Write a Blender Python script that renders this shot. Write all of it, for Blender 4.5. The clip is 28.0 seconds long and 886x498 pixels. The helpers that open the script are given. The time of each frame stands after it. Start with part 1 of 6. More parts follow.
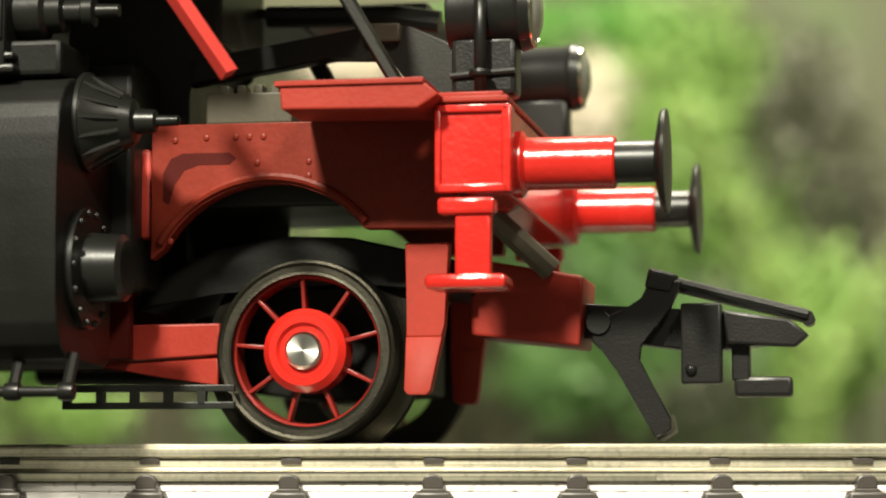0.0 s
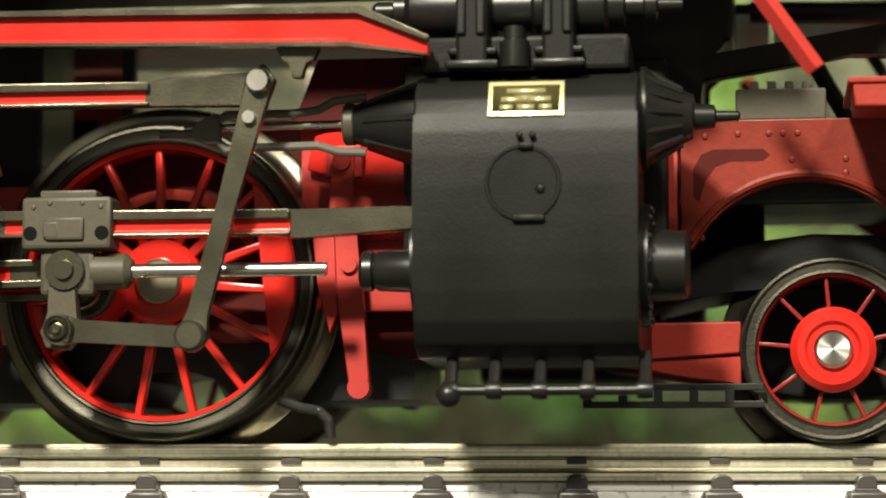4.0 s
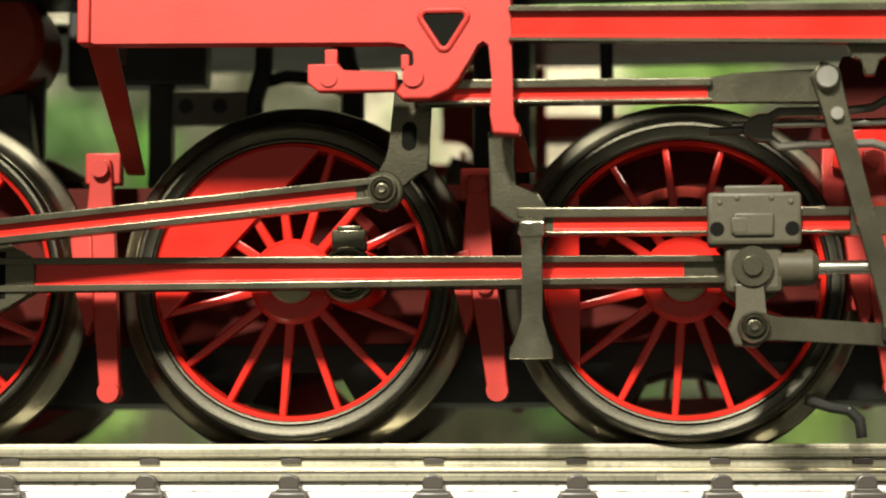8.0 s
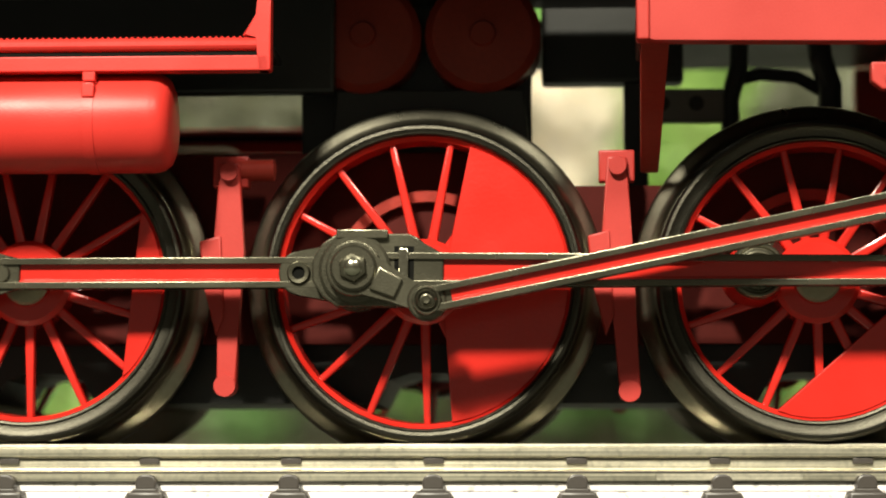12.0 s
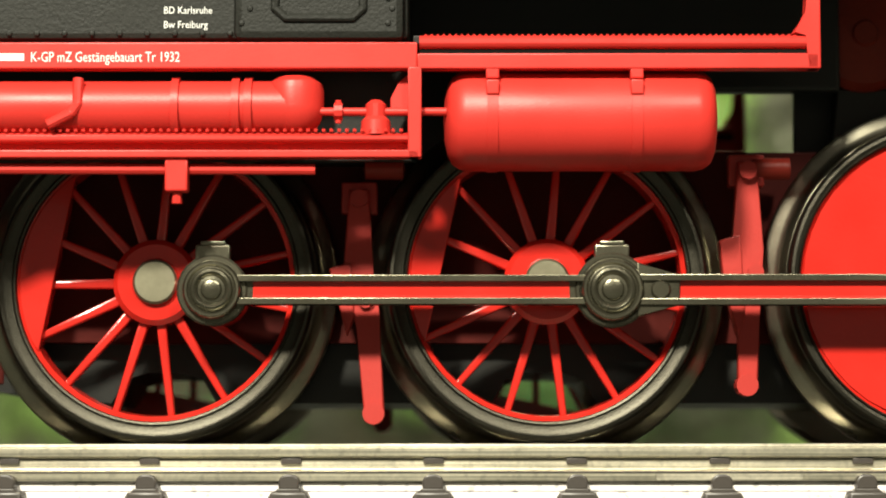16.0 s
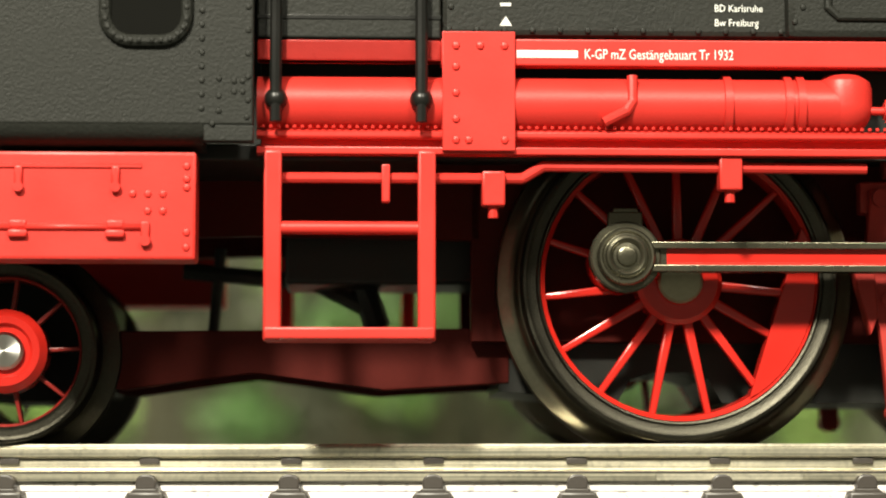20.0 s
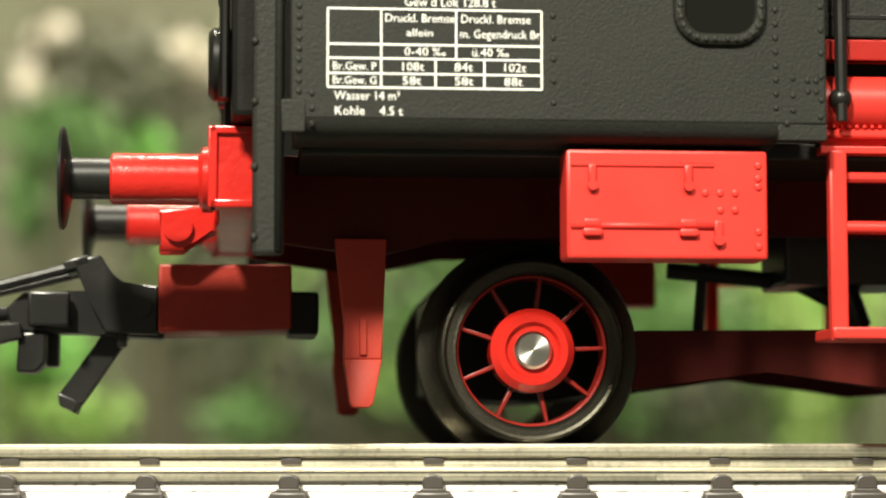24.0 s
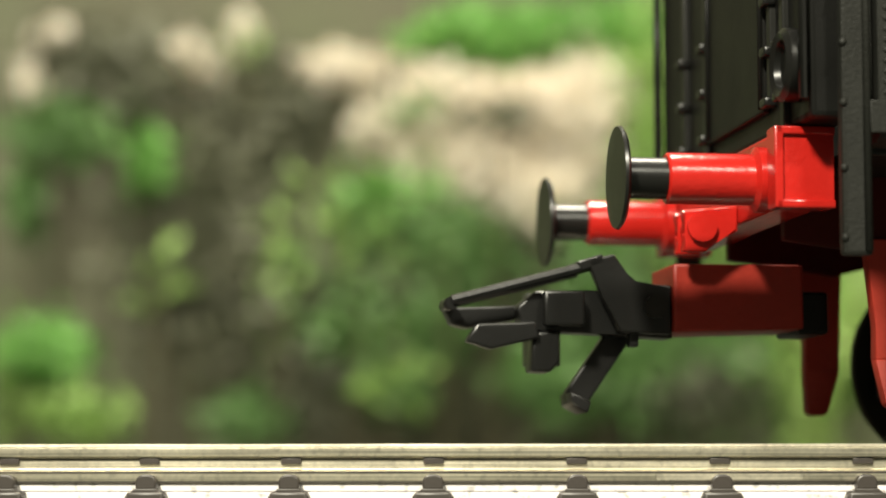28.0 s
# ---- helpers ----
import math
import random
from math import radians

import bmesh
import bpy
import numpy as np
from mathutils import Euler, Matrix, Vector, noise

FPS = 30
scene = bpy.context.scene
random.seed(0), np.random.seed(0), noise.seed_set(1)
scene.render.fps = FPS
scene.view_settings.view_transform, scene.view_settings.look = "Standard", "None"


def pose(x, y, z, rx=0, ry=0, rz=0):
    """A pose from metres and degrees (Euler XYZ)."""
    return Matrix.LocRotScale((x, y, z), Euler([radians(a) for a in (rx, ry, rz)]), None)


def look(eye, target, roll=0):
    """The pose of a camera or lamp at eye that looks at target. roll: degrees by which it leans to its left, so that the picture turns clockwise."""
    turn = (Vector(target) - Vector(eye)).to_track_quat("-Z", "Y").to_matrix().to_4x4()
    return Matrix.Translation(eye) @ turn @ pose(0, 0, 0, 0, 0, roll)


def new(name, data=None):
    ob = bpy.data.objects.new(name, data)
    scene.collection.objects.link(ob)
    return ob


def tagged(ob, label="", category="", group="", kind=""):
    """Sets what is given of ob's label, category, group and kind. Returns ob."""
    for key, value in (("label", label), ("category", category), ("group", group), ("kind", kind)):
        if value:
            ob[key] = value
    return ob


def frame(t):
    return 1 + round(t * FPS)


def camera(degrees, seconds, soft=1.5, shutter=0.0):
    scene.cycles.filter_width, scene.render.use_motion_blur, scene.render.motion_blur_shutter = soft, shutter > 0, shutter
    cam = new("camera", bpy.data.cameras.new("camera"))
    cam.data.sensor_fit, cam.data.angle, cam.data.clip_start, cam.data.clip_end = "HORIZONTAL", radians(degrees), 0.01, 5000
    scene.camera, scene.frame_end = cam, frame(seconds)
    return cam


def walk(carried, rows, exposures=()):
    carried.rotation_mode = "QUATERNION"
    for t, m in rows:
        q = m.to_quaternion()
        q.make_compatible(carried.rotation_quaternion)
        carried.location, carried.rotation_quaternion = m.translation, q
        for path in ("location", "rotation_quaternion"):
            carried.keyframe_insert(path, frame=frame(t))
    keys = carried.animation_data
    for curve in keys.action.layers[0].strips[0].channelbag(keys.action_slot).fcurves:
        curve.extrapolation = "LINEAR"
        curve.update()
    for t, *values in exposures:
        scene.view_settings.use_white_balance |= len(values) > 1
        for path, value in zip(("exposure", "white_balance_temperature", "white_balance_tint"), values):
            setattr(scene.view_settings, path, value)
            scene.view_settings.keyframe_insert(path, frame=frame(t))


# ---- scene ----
# A 1:87 model tank locomotive runs along a curved track before a fixed camera. Lengths below are in millimetres.
MM = 0.001
RAIL = 12.0                     # height of the locomotive's zero level over the board
cam = camera(20.5, 28.0, soft=1.9)
cam.data.dof.use_dof = True
cam.data.dof.focus_distance = 0.119
cam.data.dof.aperture_fstop = 48
EYE = pose(0, 0, (RAIL - 1.87) * MM, 90 + 5.54, 0.02, 0)
walk(cam, [(0.0, EYE), (28.0, EYE)], exposures=[(0.0, 0.14), (3.0, 0.15), (6.0, 0.2), (7.0, 0.28), (8.0, 0.28), (9.0, 0.18), (12.0, 0.09), (15.0, 0.1), (18.0, 0.17), (21.0, 0.18), (24.0, 0.28), (26.0, 0.17), (28.0, -0.16)])

# ---- light ----
world = bpy.data.worlds.new("world")
scene.world = world
world.use_nodes = True
world.node_tree.nodes["Background"].inputs[0].default_value = (0.96, 0.87, 0.65, 1)
world.node_tree.nodes["Background"].inputs[1].default_value = 0.115


def area_lamp(name, eye, target, size, watts, tint):
    data = bpy.data.lights.new(name, "AREA")
    data.shape, data.size, data.energy, data.color = "DISK", size, watts, tint
    ob = new(name, data)
    ob.matrix_world = look(eye, target)
    return ob


area_lamp("desk_lamp_light", (-0.135, -0.30, 0.345), (0.02, 0.125, 0.01), 0.055, 5.8, (0.965, 0.92, 0.75))
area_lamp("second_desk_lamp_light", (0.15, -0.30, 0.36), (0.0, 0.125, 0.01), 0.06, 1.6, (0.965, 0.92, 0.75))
area_lamp("ceiling_lamp_light", (0.10, 0.46, 0.95), (0.08, 0.62, 0.0), 0.30, 26.0, (1.0, 0.93, 0.76))
scene.view_settings.exposure = 0.0


# ---- materials ----
def material(name, colour, rough=0.5, metal=0.0, grain=0.0, grain_scale=4000.0, spots=0.08, spot_scale=300.0, bump=0.0, coat=0.0, shine=0.5):
    """Paint, plastic or metal with fine grain, broad unevenness and a little relief."""
    m = bpy.data.materials.new(name)
    m.use_nodes = True
    nt = m.node_tree
    b = nt.nodes["Principled BSDF"]
    b.inputs["Metallic"].default_value = metal
    b.inputs["Coat Weight"].default_value = coat
    b.inputs["Specular IOR Level"].default_value = shine
    b.inputs["Coat Roughness"].default_value = 0.15
    co = nt.nodes.new("ShaderNodeTexCoord")
    n1 = nt.nodes.new("ShaderNodeTexNoise")
    n1.inputs["Scale"].default_value = spot_scale
    n1.inputs["Detail"].default_value = 4
    n2 = nt.nodes.new("ShaderNodeTexNoise")
    n2.inputs["Scale"].default_value = grain_scale
    n2.inputs["Detail"].default_value = 3
    for n in (n1, n2):
        nt.links.new(co.outputs["Object"], n.inputs["Vector"])
    ad = nt.nodes.new("ShaderNodeMath")
    ad.operation = "MULTIPLY_ADD"
    nt.links.new(n2.outputs["Fac"], ad.inputs[0])
    ad.inputs[1].default_value = grain
    mu = nt.nodes.new("ShaderNodeMath")
    mu.operation = "MULTIPLY_ADD"
    nt.links.new(n1.outputs["Fac"], mu.inputs[0])
    mu.inputs[1].default_value = spots * 2
    mu.inputs[2].default_value = 1 - spots - grain * 0.5
    nt.links.new(mu.outputs[0], ad.inputs[2])
    mix = nt.nodes.new("ShaderNodeVectorMath")
    mix.operation = "SCALE"
    mix.inputs[0].default_value = colour
    nt.links.new(ad.outputs[0], mix.inputs["Scale"])
    nt.links.new(mix.outputs[0], b.inputs["Base Color"])
    ro = nt.nodes.new("ShaderNodeMath")
    ro.operation = "MULTIPLY_ADD"
    nt.links.new(n1.outputs["Fac"], ro.inputs[0])
    ro.inputs[1].default_value = 0.2
    ro.inputs[2].default_value = rough - 0.1
    nt.links.new(ro.outputs[0], b.inputs["Roughness"])
    if bump:
        bp = nt.nodes.new("ShaderNodeBump")
        bp.inputs["Strength"].default_value = bump
        bp.inputs["Distance"].default_value = 0.00005
        nt.links.new(n2.outputs["Fac"], bp.inputs["Height"])
        nt.links.new(bp.outputs[0], b.inputs["Normal"])
    return m


RED = material("red_satin_paint", (0.60, 0.034, 0.026), 0.38, grain=0.16, grain_scale=13000, bump=0.14, shine=0.34)
REDGLOSS = material("red_gloss_paint", (0.56, 0.020, 0.013), 0.22, spots=0.12, grain=0.08, grain_scale=5000, bump=0.2, coat=0.25)
REDBRUSH = material("red_brushed_gloss_paint", (0.50, 0.016, 0.011), 0.24, spots=0.14, grain=0.14, grain_scale=2600, bump=0.6, coat=0.2)
REDPINK = material("red_plastic", (0.42, 0.033, 0.026), 0.45, spots=0.12, grain=0.16, grain_scale=10000, bump=0.12, shine=0.32)
DULLRED = material("dull_brown_red_plastic", (0.29, 0.027, 0.017), 0.42, grain=0.25, spots=0.2, bump=0.3, shine=0.22)
MIDRED = material("oxide_red_plastic", (0.185, 0.021, 0.011), 0.38, grain=0.4, spots=0.3, bump=0.2, shine=0.22)
# near-black that puts the shade inside holes and gaps into the colour
SHADEBLACK = material("shade_black", (0.006, 0.006, 0.005), 0.9, shine=0.08)
OLDBRASS = material("tarnished_brass", (0.10, 0.085, 0.03), 0.5, 0.5)
BRICKRED = material("brick_red_plastic", (0.48, 0.045, 0.030), 0.40, grain=0.15, shine=0.35)
# frame red darkened to carry the shade behind wheels and ladder
SHADERED = material("shaded_red_plastic", (0.062, 0.007, 0.005), 0.5, grain=0.3, spots=0.25, shine=0.1)
WHEELRED = material("dull_wheel_red", (0.21, 0.014, 0.010), 0.30, grain=0.45, grain_scale=7000, spots=0.3, bump=0.4, shine=0.35)
BLACK = material("black_satin_paint", (0.018, 0.018, 0.016), 0.37, grain=0.3, grain_scale=9000, bump=0.2, shine=0.28)
CASING = material("black_casing_paint", (0.0085, 0.0085, 0.0075), 0.42, grain=0.5, grain_scale=8000, bump=0.22, spots=0.25, shine=0.15)
BLACKGLOSS = material("black_gloss_plastic", (0.009, 0.009, 0.008), 0.33, grain=0.25, bump=0.1, shine=0.36)
TANKBLACK = material("charcoal_matt_paint", (0.0165, 0.017, 0.0142), 0.53, grain=0.8, grain_scale=6500, bump=0.6, spots=0.15, shine=0.22)
TYRE = material("black_nickel", (0.056, 0.052, 0.041), 0.40, 1.0, grain=0.8, grain_scale=11000, spots=0.3, bump=0.35)
FLANGE = material("polished_black_nickel", (0.27, 0.25, 0.19), 0.31, 1.0, grain=0.3, spots=0.25, bump=0.05)
ROD = material("dark_nickel", (0.120, 0.112, 0.080), 0.27, 0.85, grain=0.5, grain_scale=11000, spots=0.3, bump=0.2)
AXLEMETAL = material("dull_axle_steel", (0.36, 0.335, 0.235), 0.36, 1.0, grain=0.25)
COUPGREY = material("dark_grey_gloss_plastic", (0.0115, 0.0112, 0.0106), 0.31, grain=0.35, grain_scale=7000, bump=0.3, shine=0.3)
COUPBLACK = material("black_coupler_plastic", (0.008, 0.008, 0.0075), 0.33, grain=0.25, bump=0.15, shine=0.4)
GREYPLASTIC = material("dark_grey_plastic", (0.066, 0.058, 0.040), 0.46, grain=0.35, bump=0.15, shine=0.28)
PALEGREY = material("grey_plastic", (0.105, 0.095, 0.078), 0.42, grain=0.15)
TURNED = material("turned_steel", (0.80, 0.78, 0.73), 0.34, 1.0, grain=0.1)
lathe_marks = TURNED.node_tree.nodes.new("ShaderNodeTangent")
lathe_marks.direction_type, lathe_marks.axis = "RADIAL", "Y"
TURNED.node_tree.nodes["Principled BSDF"].inputs["Anisotropic"].default_value = 0.85
TURNED.node_tree.links.new(lathe_marks.outputs[0], TURNED.node_tree.nodes["Principled BSDF"].inputs["Tangent"])
WORN = material("worn_bright_nickel", (0.46, 0.44, 0.34), 0.17, 1.0, grain=0.4, spots=0.3, bump=0.3)
LIP = material("red_lacquer_edge", (0.56, 0.03, 0.022), 0.16, spots=0.1, grain=0.2, grain_scale=3000, bump=0.15, coat=0.6)
IRONRED = material("dull_red_plastic_iron", (0.36, 0.034, 0.020), 0.55, grain=0.25, spots=0.2, bump=0.12, shine=0.25)
BROWNHOSE = material("grey_brown_rubber", (0.10, 0.085, 0.06), 0.5, grain=0.3)
STEEL = material("bright_steel", (0.62, 0.60, 0.55), 0.26, 1.0, grain=0.1)
BRASS = material("pale_brass", (0.80, 0.72, 0.36), 0.35, 0.7)
WHITE = material("white_print", (0.85, 0.85, 0.82), 0.6, spots=0.03)
RAILSTEEL = material("nickel_silver_rail", (0.71, 0.66, 0.52), 0.33, 0.78, grain=0.5, spots=0.4, spot_scale=160)


def streak(m, along, amount, pits):
    """Rolling marks drawn out along x and dark pits, on top of the base colour and the roughness."""
    nt = m.node_tree
    b = nt.nodes["Principled BSDF"]
    co = nt.nodes.new("ShaderNodeTexCoord")
    mp = nt.nodes.new("ShaderNodeMapping")
    mp.inputs["Scale"].default_value = along
    n = nt.nodes.new("ShaderNodeTexNoise")
    n.inputs["Scale"].default_value, n.inputs["Detail"].default_value = 1.0, 5
    nt.links.new(co.outputs["Object"], mp.inputs[0])
    nt.links.new(mp.outputs[0], n.inputs["Vector"])
    p = nt.nodes.new("ShaderNodeTexNoise")
    p.inputs["Scale"].default_value, p.inputs["Detail"].default_value = 1800, 2
    nt.links.new(co.outputs["Object"], p.inputs["Vector"])
    r = nt.nodes.new("ShaderNodeMapRange")
    r.inputs["From Min"].default_value, r.inputs["From Max"].default_value = 0.30, 0.42
    r.inputs["To Min"].default_value, r.inputs["To Max"].default_value = 1 - pits, 1.0
    nt.links.new(p.outputs["Fac"], r.inputs["Value"])
    k = nt.nodes.new("ShaderNodeMath")
    k.operation = "MULTIPLY_ADD"
    k.inputs[1].default_value, k.inputs[2].default_value = amount * 2, 1 - amount
    nt.links.new(n.outputs["Fac"], k.inputs[0])
    q = nt.nodes.new("ShaderNodeMath")
    q.operation = "MULTIPLY"
    nt.links.new(k.outputs[0], q.inputs[0])
    nt.links.new(r.outputs[0], q.inputs[1])
    v = nt.nodes.new("ShaderNodeVectorMath")
    v.operation = "SCALE"
    nt.links.new(b.inputs["Base Color"].links[0].from_socket, v.inputs[0])
    nt.links.new(q.outputs[0], v.inputs["Scale"])
    nt.links.new(v.outputs[0], b.inputs["Base Color"])
    bp = nt.nodes.new("ShaderNodeBump")
    bp.inputs["Strength"].default_value, bp.inputs["Distance"].default_value = 0.35, 0.00004
    nt.links.new(n.outputs["Fac"], bp.inputs["Height"])
    nt.links.new(bp.outputs[0], b.inputs["Normal"])


streak(RAILSTEEL, (60, 60, 9000), 0.8, 0.22)
TIE = material("dark_brown_plastic", (0.05, 0.042, 0.036), 0.4, grain=0.2)
BED = material("white_roadbed", (0.84, 0.80, 0.78), 0.5, spots=0.05)
streak(BED, (160, 160, 3500), 0.18, 0.4)
GLASS = material("lamp_glass", (0.35, 0.36, 0.30), 0.1, 0.5)
BOARD = material("dark_green_felt", (0.022, 0.026, 0.018), 0.9, grain=0.3)


# ---- mesh helpers (millimetres, x ahead, y away from the viewer's side, z up) ----
def part(name, bm, mat, parent=None, label="", smooth=True):
    bmesh.ops.scale(bm, vec=(MM, MM, MM), verts=bm.verts)
    bmesh.ops.recalc_face_normals(bm, faces=bm.faces)
    me = bpy.data.meshes.new(name)
    bm.to_mesh(me)
    bm.free()
    me.materials.append(mat)
    if smooth:
        me.shade_smooth()
        me.set_sharp_from_angle(angle=radians(35))
        for p in me.polygons:
            if max(abs(p.normal.x), abs(p.normal.y), abs(p.normal.z)) > 0.99999:
                p.use_smooth = False
    ob = new(name, me)
    ob.parent = parent
    if label:
        ob["label"] = label
    return ob


def again(ob, m, name=None):
    """The same piece once more, on the same mesh."""
    o = new(name or ob.name.split(".")[0], ob.data)
    o.parent = ob.parent
    o.matrix_basis = m
    if "label" in ob:
        o["label"] = ob["label"]
    return o


def at(x, y, z, rx=0, ry=0, rz=0):
    return pose(x * MM, y * MM, z * MM, rx, ry, rz)


def prism(pts, y0, y1, bevel=0.0, bm=None, seg=2):
    """A plate with the outline pts in x and z, from y0 to y1."""
    b = bmesh.new()
    lo = [b.verts.new((x, y0, z)) for x, z in pts]
    hi = [b.verts.new((x, y1, z)) for x, z in pts]
    n = len(pts)
    b.faces.new(lo)
    b.faces.new(hi[::-1])
    for i in range(n):
        b.faces.new((lo[i], hi[i], hi[(i + 1) % n], lo[(i + 1) % n]))
    if bevel:
        bmesh.ops.bevel(b, geom=b.edges[:], offset=bevel, segments=seg, profile=0.5, affect="EDGES", clamp_overlap=True)
    return merge(bm, b)


def merge(bm, b):
    if bm is None:
        return b
    me = bpy.data.meshes.new("tmp")
    b.to_mesh(me)
    b.free()
    bm.from_mesh(me)
    bpy.data.meshes.remove(me)
    return bm


def box(x0, x1, y0, y1, z0, z1, bevel=0.12, bm=None):
    return prism([(x0, z0), (x1, z0), (x1, z1), (x0, z1)], y0, y1, bevel, bm)


def lathe(profile, axis="Y", centre=(0, 0, 0), n=32, bm=None):
    """Turned shape. profile: (radius, place along the axis)."""
    b = bmesh.new()
    rings = []
    for r, p in profile:
        if r < 1e-6:
            rings.append([b.verts.new((0, p, 0))])
        else:
            rings.append([b.verts.new((r * math.cos(2 * math.pi * i / n), p, r * math.sin(2 * math.pi * i / n))) for i in range(n)])
    for a, c in zip(rings, rings[1:]):
        for i in range(n):
            j = (i + 1) % n
            vs = [a[i % len(a)], a[j % len(a)], c[j % len(c)], c[i % len(c)]]
            vs = list(dict.fromkeys(vs))
            if len(vs) > 2:
                b.faces.new(vs)
    for ring in (rings[0], rings[-1]) if profile[0] != profile[-1] else ():
        if len(ring) > 1:
            b.faces.new(ring)
    if axis == "X":
        bmesh.ops.transform(b, matrix=Matrix(((0, 1, 0, 0), (1, 0, 0, 0), (0, 0, 1, 0), (0, 0, 0, 1))), verts=b.verts)
    if axis == "Z":
        bmesh.ops.transform(b, matrix=Matrix(((1, 0, 0, 0), (0, 0, 1, 0), (0, 1, 0, 0), (0, 0, 0, 1))), verts=b.verts)
    bmesh.ops.translate(b, vec=centre, verts=b.verts)
    return merge(bm, b)


def rod(a, c, r, n=12, bm=None, r2=None):
    """A round bar from a to c."""
    b = bmesh.new()
    a, c = Vector(a), Vector(c)
    bmesh.ops.create_cone(b, cap_ends=True, segments=n, radius1=r, radius2=r if r2 is None else r2, depth=(c - a).length)
    turn = (c - a).to_track_quat("Z", "Y").to_matrix().to_4x4()
    bmesh.ops.transform(b, matrix=Matrix.Translation((a + c) / 2) @ turn, verts=b.verts)
    return merge(bm, b)


def pipe(pts, r, n=10, bm=None):
    """A bent pipe through pts, with round joints."""
    for a, c in zip(pts, pts[1:]):
        bm = rod(a, c, r, n, bm)
    for p in pts[1:-1]:
        bm = ball(p, r, bm)
    return bm


def ball(p, r, bm=None, squash=1.0, n=8):
    b = bmesh.new()
    bmesh.ops.create_uvsphere(b, u_segments=n * 2, v_segments=n, radius=r)
    bmesh.ops.scale(b, vec=(1, squash, 1), verts=b.verts)
    bmesh.ops.translate(b, vec=p, verts=b.verts)
    return merge(bm, b)


def rivets(spots, y, r, bm=None):
    for x, z in spots:
        bm = ball((x, y, z), r, bm, 0.7, 4)
    return bm


def line(p, q, n):
    return [(p[0] + (q[0] - p[0]) * i / (n - 1), p[1] + (q[1] - p[1]) * i / (n - 1)) for i in range(n)]


def arc(cx, cz, r, a0, a1, n=12):
    return [(cx + r * math.cos(radians(a0 + (a1 - a0) * i / n)), cz + r * math.sin(radians(a0 + (a1 - a0) * i / n))) for i in range(n + 1)]


def text(name, words, x, z, y, height, parent, mat=None, width=None):
    """Printed words on a side, facing the viewer's side; height of a capital."""
    cu = bpy.data.curves.new(name, "FONT")
    cu.body, cu.size, cu.resolution_u = words, height / 0.72, 2
    tmp = bpy.data.objects.new(name, cu)
    scene.collection.objects.link(tmp)
    me = bpy.data.meshes.new_from_object(tmp.evaluated_get(bpy.context.evaluated_depsgraph_get()))
    bpy.data.objects.remove(tmp)
    sx = 1.0
    if width:
        xs = [v.co.x for v in me.vertices]
        sx = width / (max(xs) - min(xs))
    me.transform(Matrix(((sx, 0, 0, x), (0, 0, 1, y), (0, 1, 0, z), (0, 0, 0, 1))))
    me.transform(Matrix.Scale(MM, 4))
    me.materials.clear()
    me.materials.append(mat or WHITE)
    ob = new(name, me)
    ob.parent = parent
    return ob


def thing(name, label, category, group="", kind=""):
    return tagged(new(name), label, category, group, kind)


# ---- ground, backdrop and track ----
# the track's circle
TX, TY, TR = 14.08, 609.7, 479.6


def on_track(angle, offset):
    """A place at an angle (degrees, 0 nearest the viewer) and a distance outwards from the middle of the track."""
    r = TR + offset
    return TX + r * math.sin(radians(angle)), TY - r * math.cos(radians(angle))


def sweep(profile, a0, a1, n, bm=None):
    """profile: (outward offset, z over the board), carried along the track."""
    b = bmesh.new()
    rows = []
    for i in range(n + 1):
        a = a0 + (a1 - a0) * i / n
        rows.append([b.verts.new((*on_track(a, o), z)) for o, z in profile])
    m = len(profile)
    for p, q in zip(rows, rows[1:]):
        for i in range(m):
            b.faces.new((p[i], p[(i + 1) % m], q[(i + 1) % m], q[i]))
    b.faces.new(rows[0])
    b.faces.new(rows[-1][::-1])
    return merge(bm, b)


tagged(part("ground", box(-760, 760, -330, 720, -20, 0, 0), BOARD), "dark green felt-covered layout board", "ground", kind="structure")

RT = RAIL + 0.23
track = thing("track", "curved model railway track with bright nickel rails", "track", kind="structure")
RAILPROFILE = [(-0.35, 0), (-0.45, -0.10), (-0.45, -0.62), (-0.12, -0.72), (-0.12, -1.22), (-0.62, -1.36), (-0.62, -1.84),
               (0.60, -1.84), (0.64, -1.78), (0.64, -1.36), (0.56, -1.28), (0.12, -1.20), (0.12, -0.70), (0.42, -0.62), (0.46, -0.54), (0.45, -0.20), (0.42, -0.17), (0.44, -0.13), (0.36, 0)]
for name, off in (("rail", 8.65), ("rail", -8.65)):
    part(name, sweep([(o + off, RT + z) for o, z in RAILPROFILE], -42, 42, 200), RAILSTEEL, track)
part("roadbed", sweep([(12, 0), (9.0, RT - 3.7), (8.5, RT - 1.95), (-8.5, RT - 1.95), (-15, RT - 6), (-16, 0)], -42, 42, 200), TIE, track, "dark roadbed under the rails")
part("roadbed_edge", sweep([(8.95, RT - 1.9), (9.0, RT - 1.95), (9.0, RT - 2.3), (8.9, RT - 2.38), (9.0, RT - 2.46), (9.05, RT - 3.6), (8.6, RT - 3.6), (8.6, RT - 1.9)], -42, 42, 200), BED, track, "white edge strip below the rail")
# dark strips on the rail: the upper paints the shade under its head
for z in (-0.72, -1.33):
    part("dark_rail_line", sweep([(8.79, RT + z), (8.83, RT + z), (8.83, RT + z - 0.07), (8.79, RT + z - 0.07)] if z > -1 else [(9.2, RT + z - 0.03), (9.315, RT + z - 0.03), (9.315, RT + z - 0.12), (9.2, RT + z - 0.12)], -42, 42, 200), TIE, track)
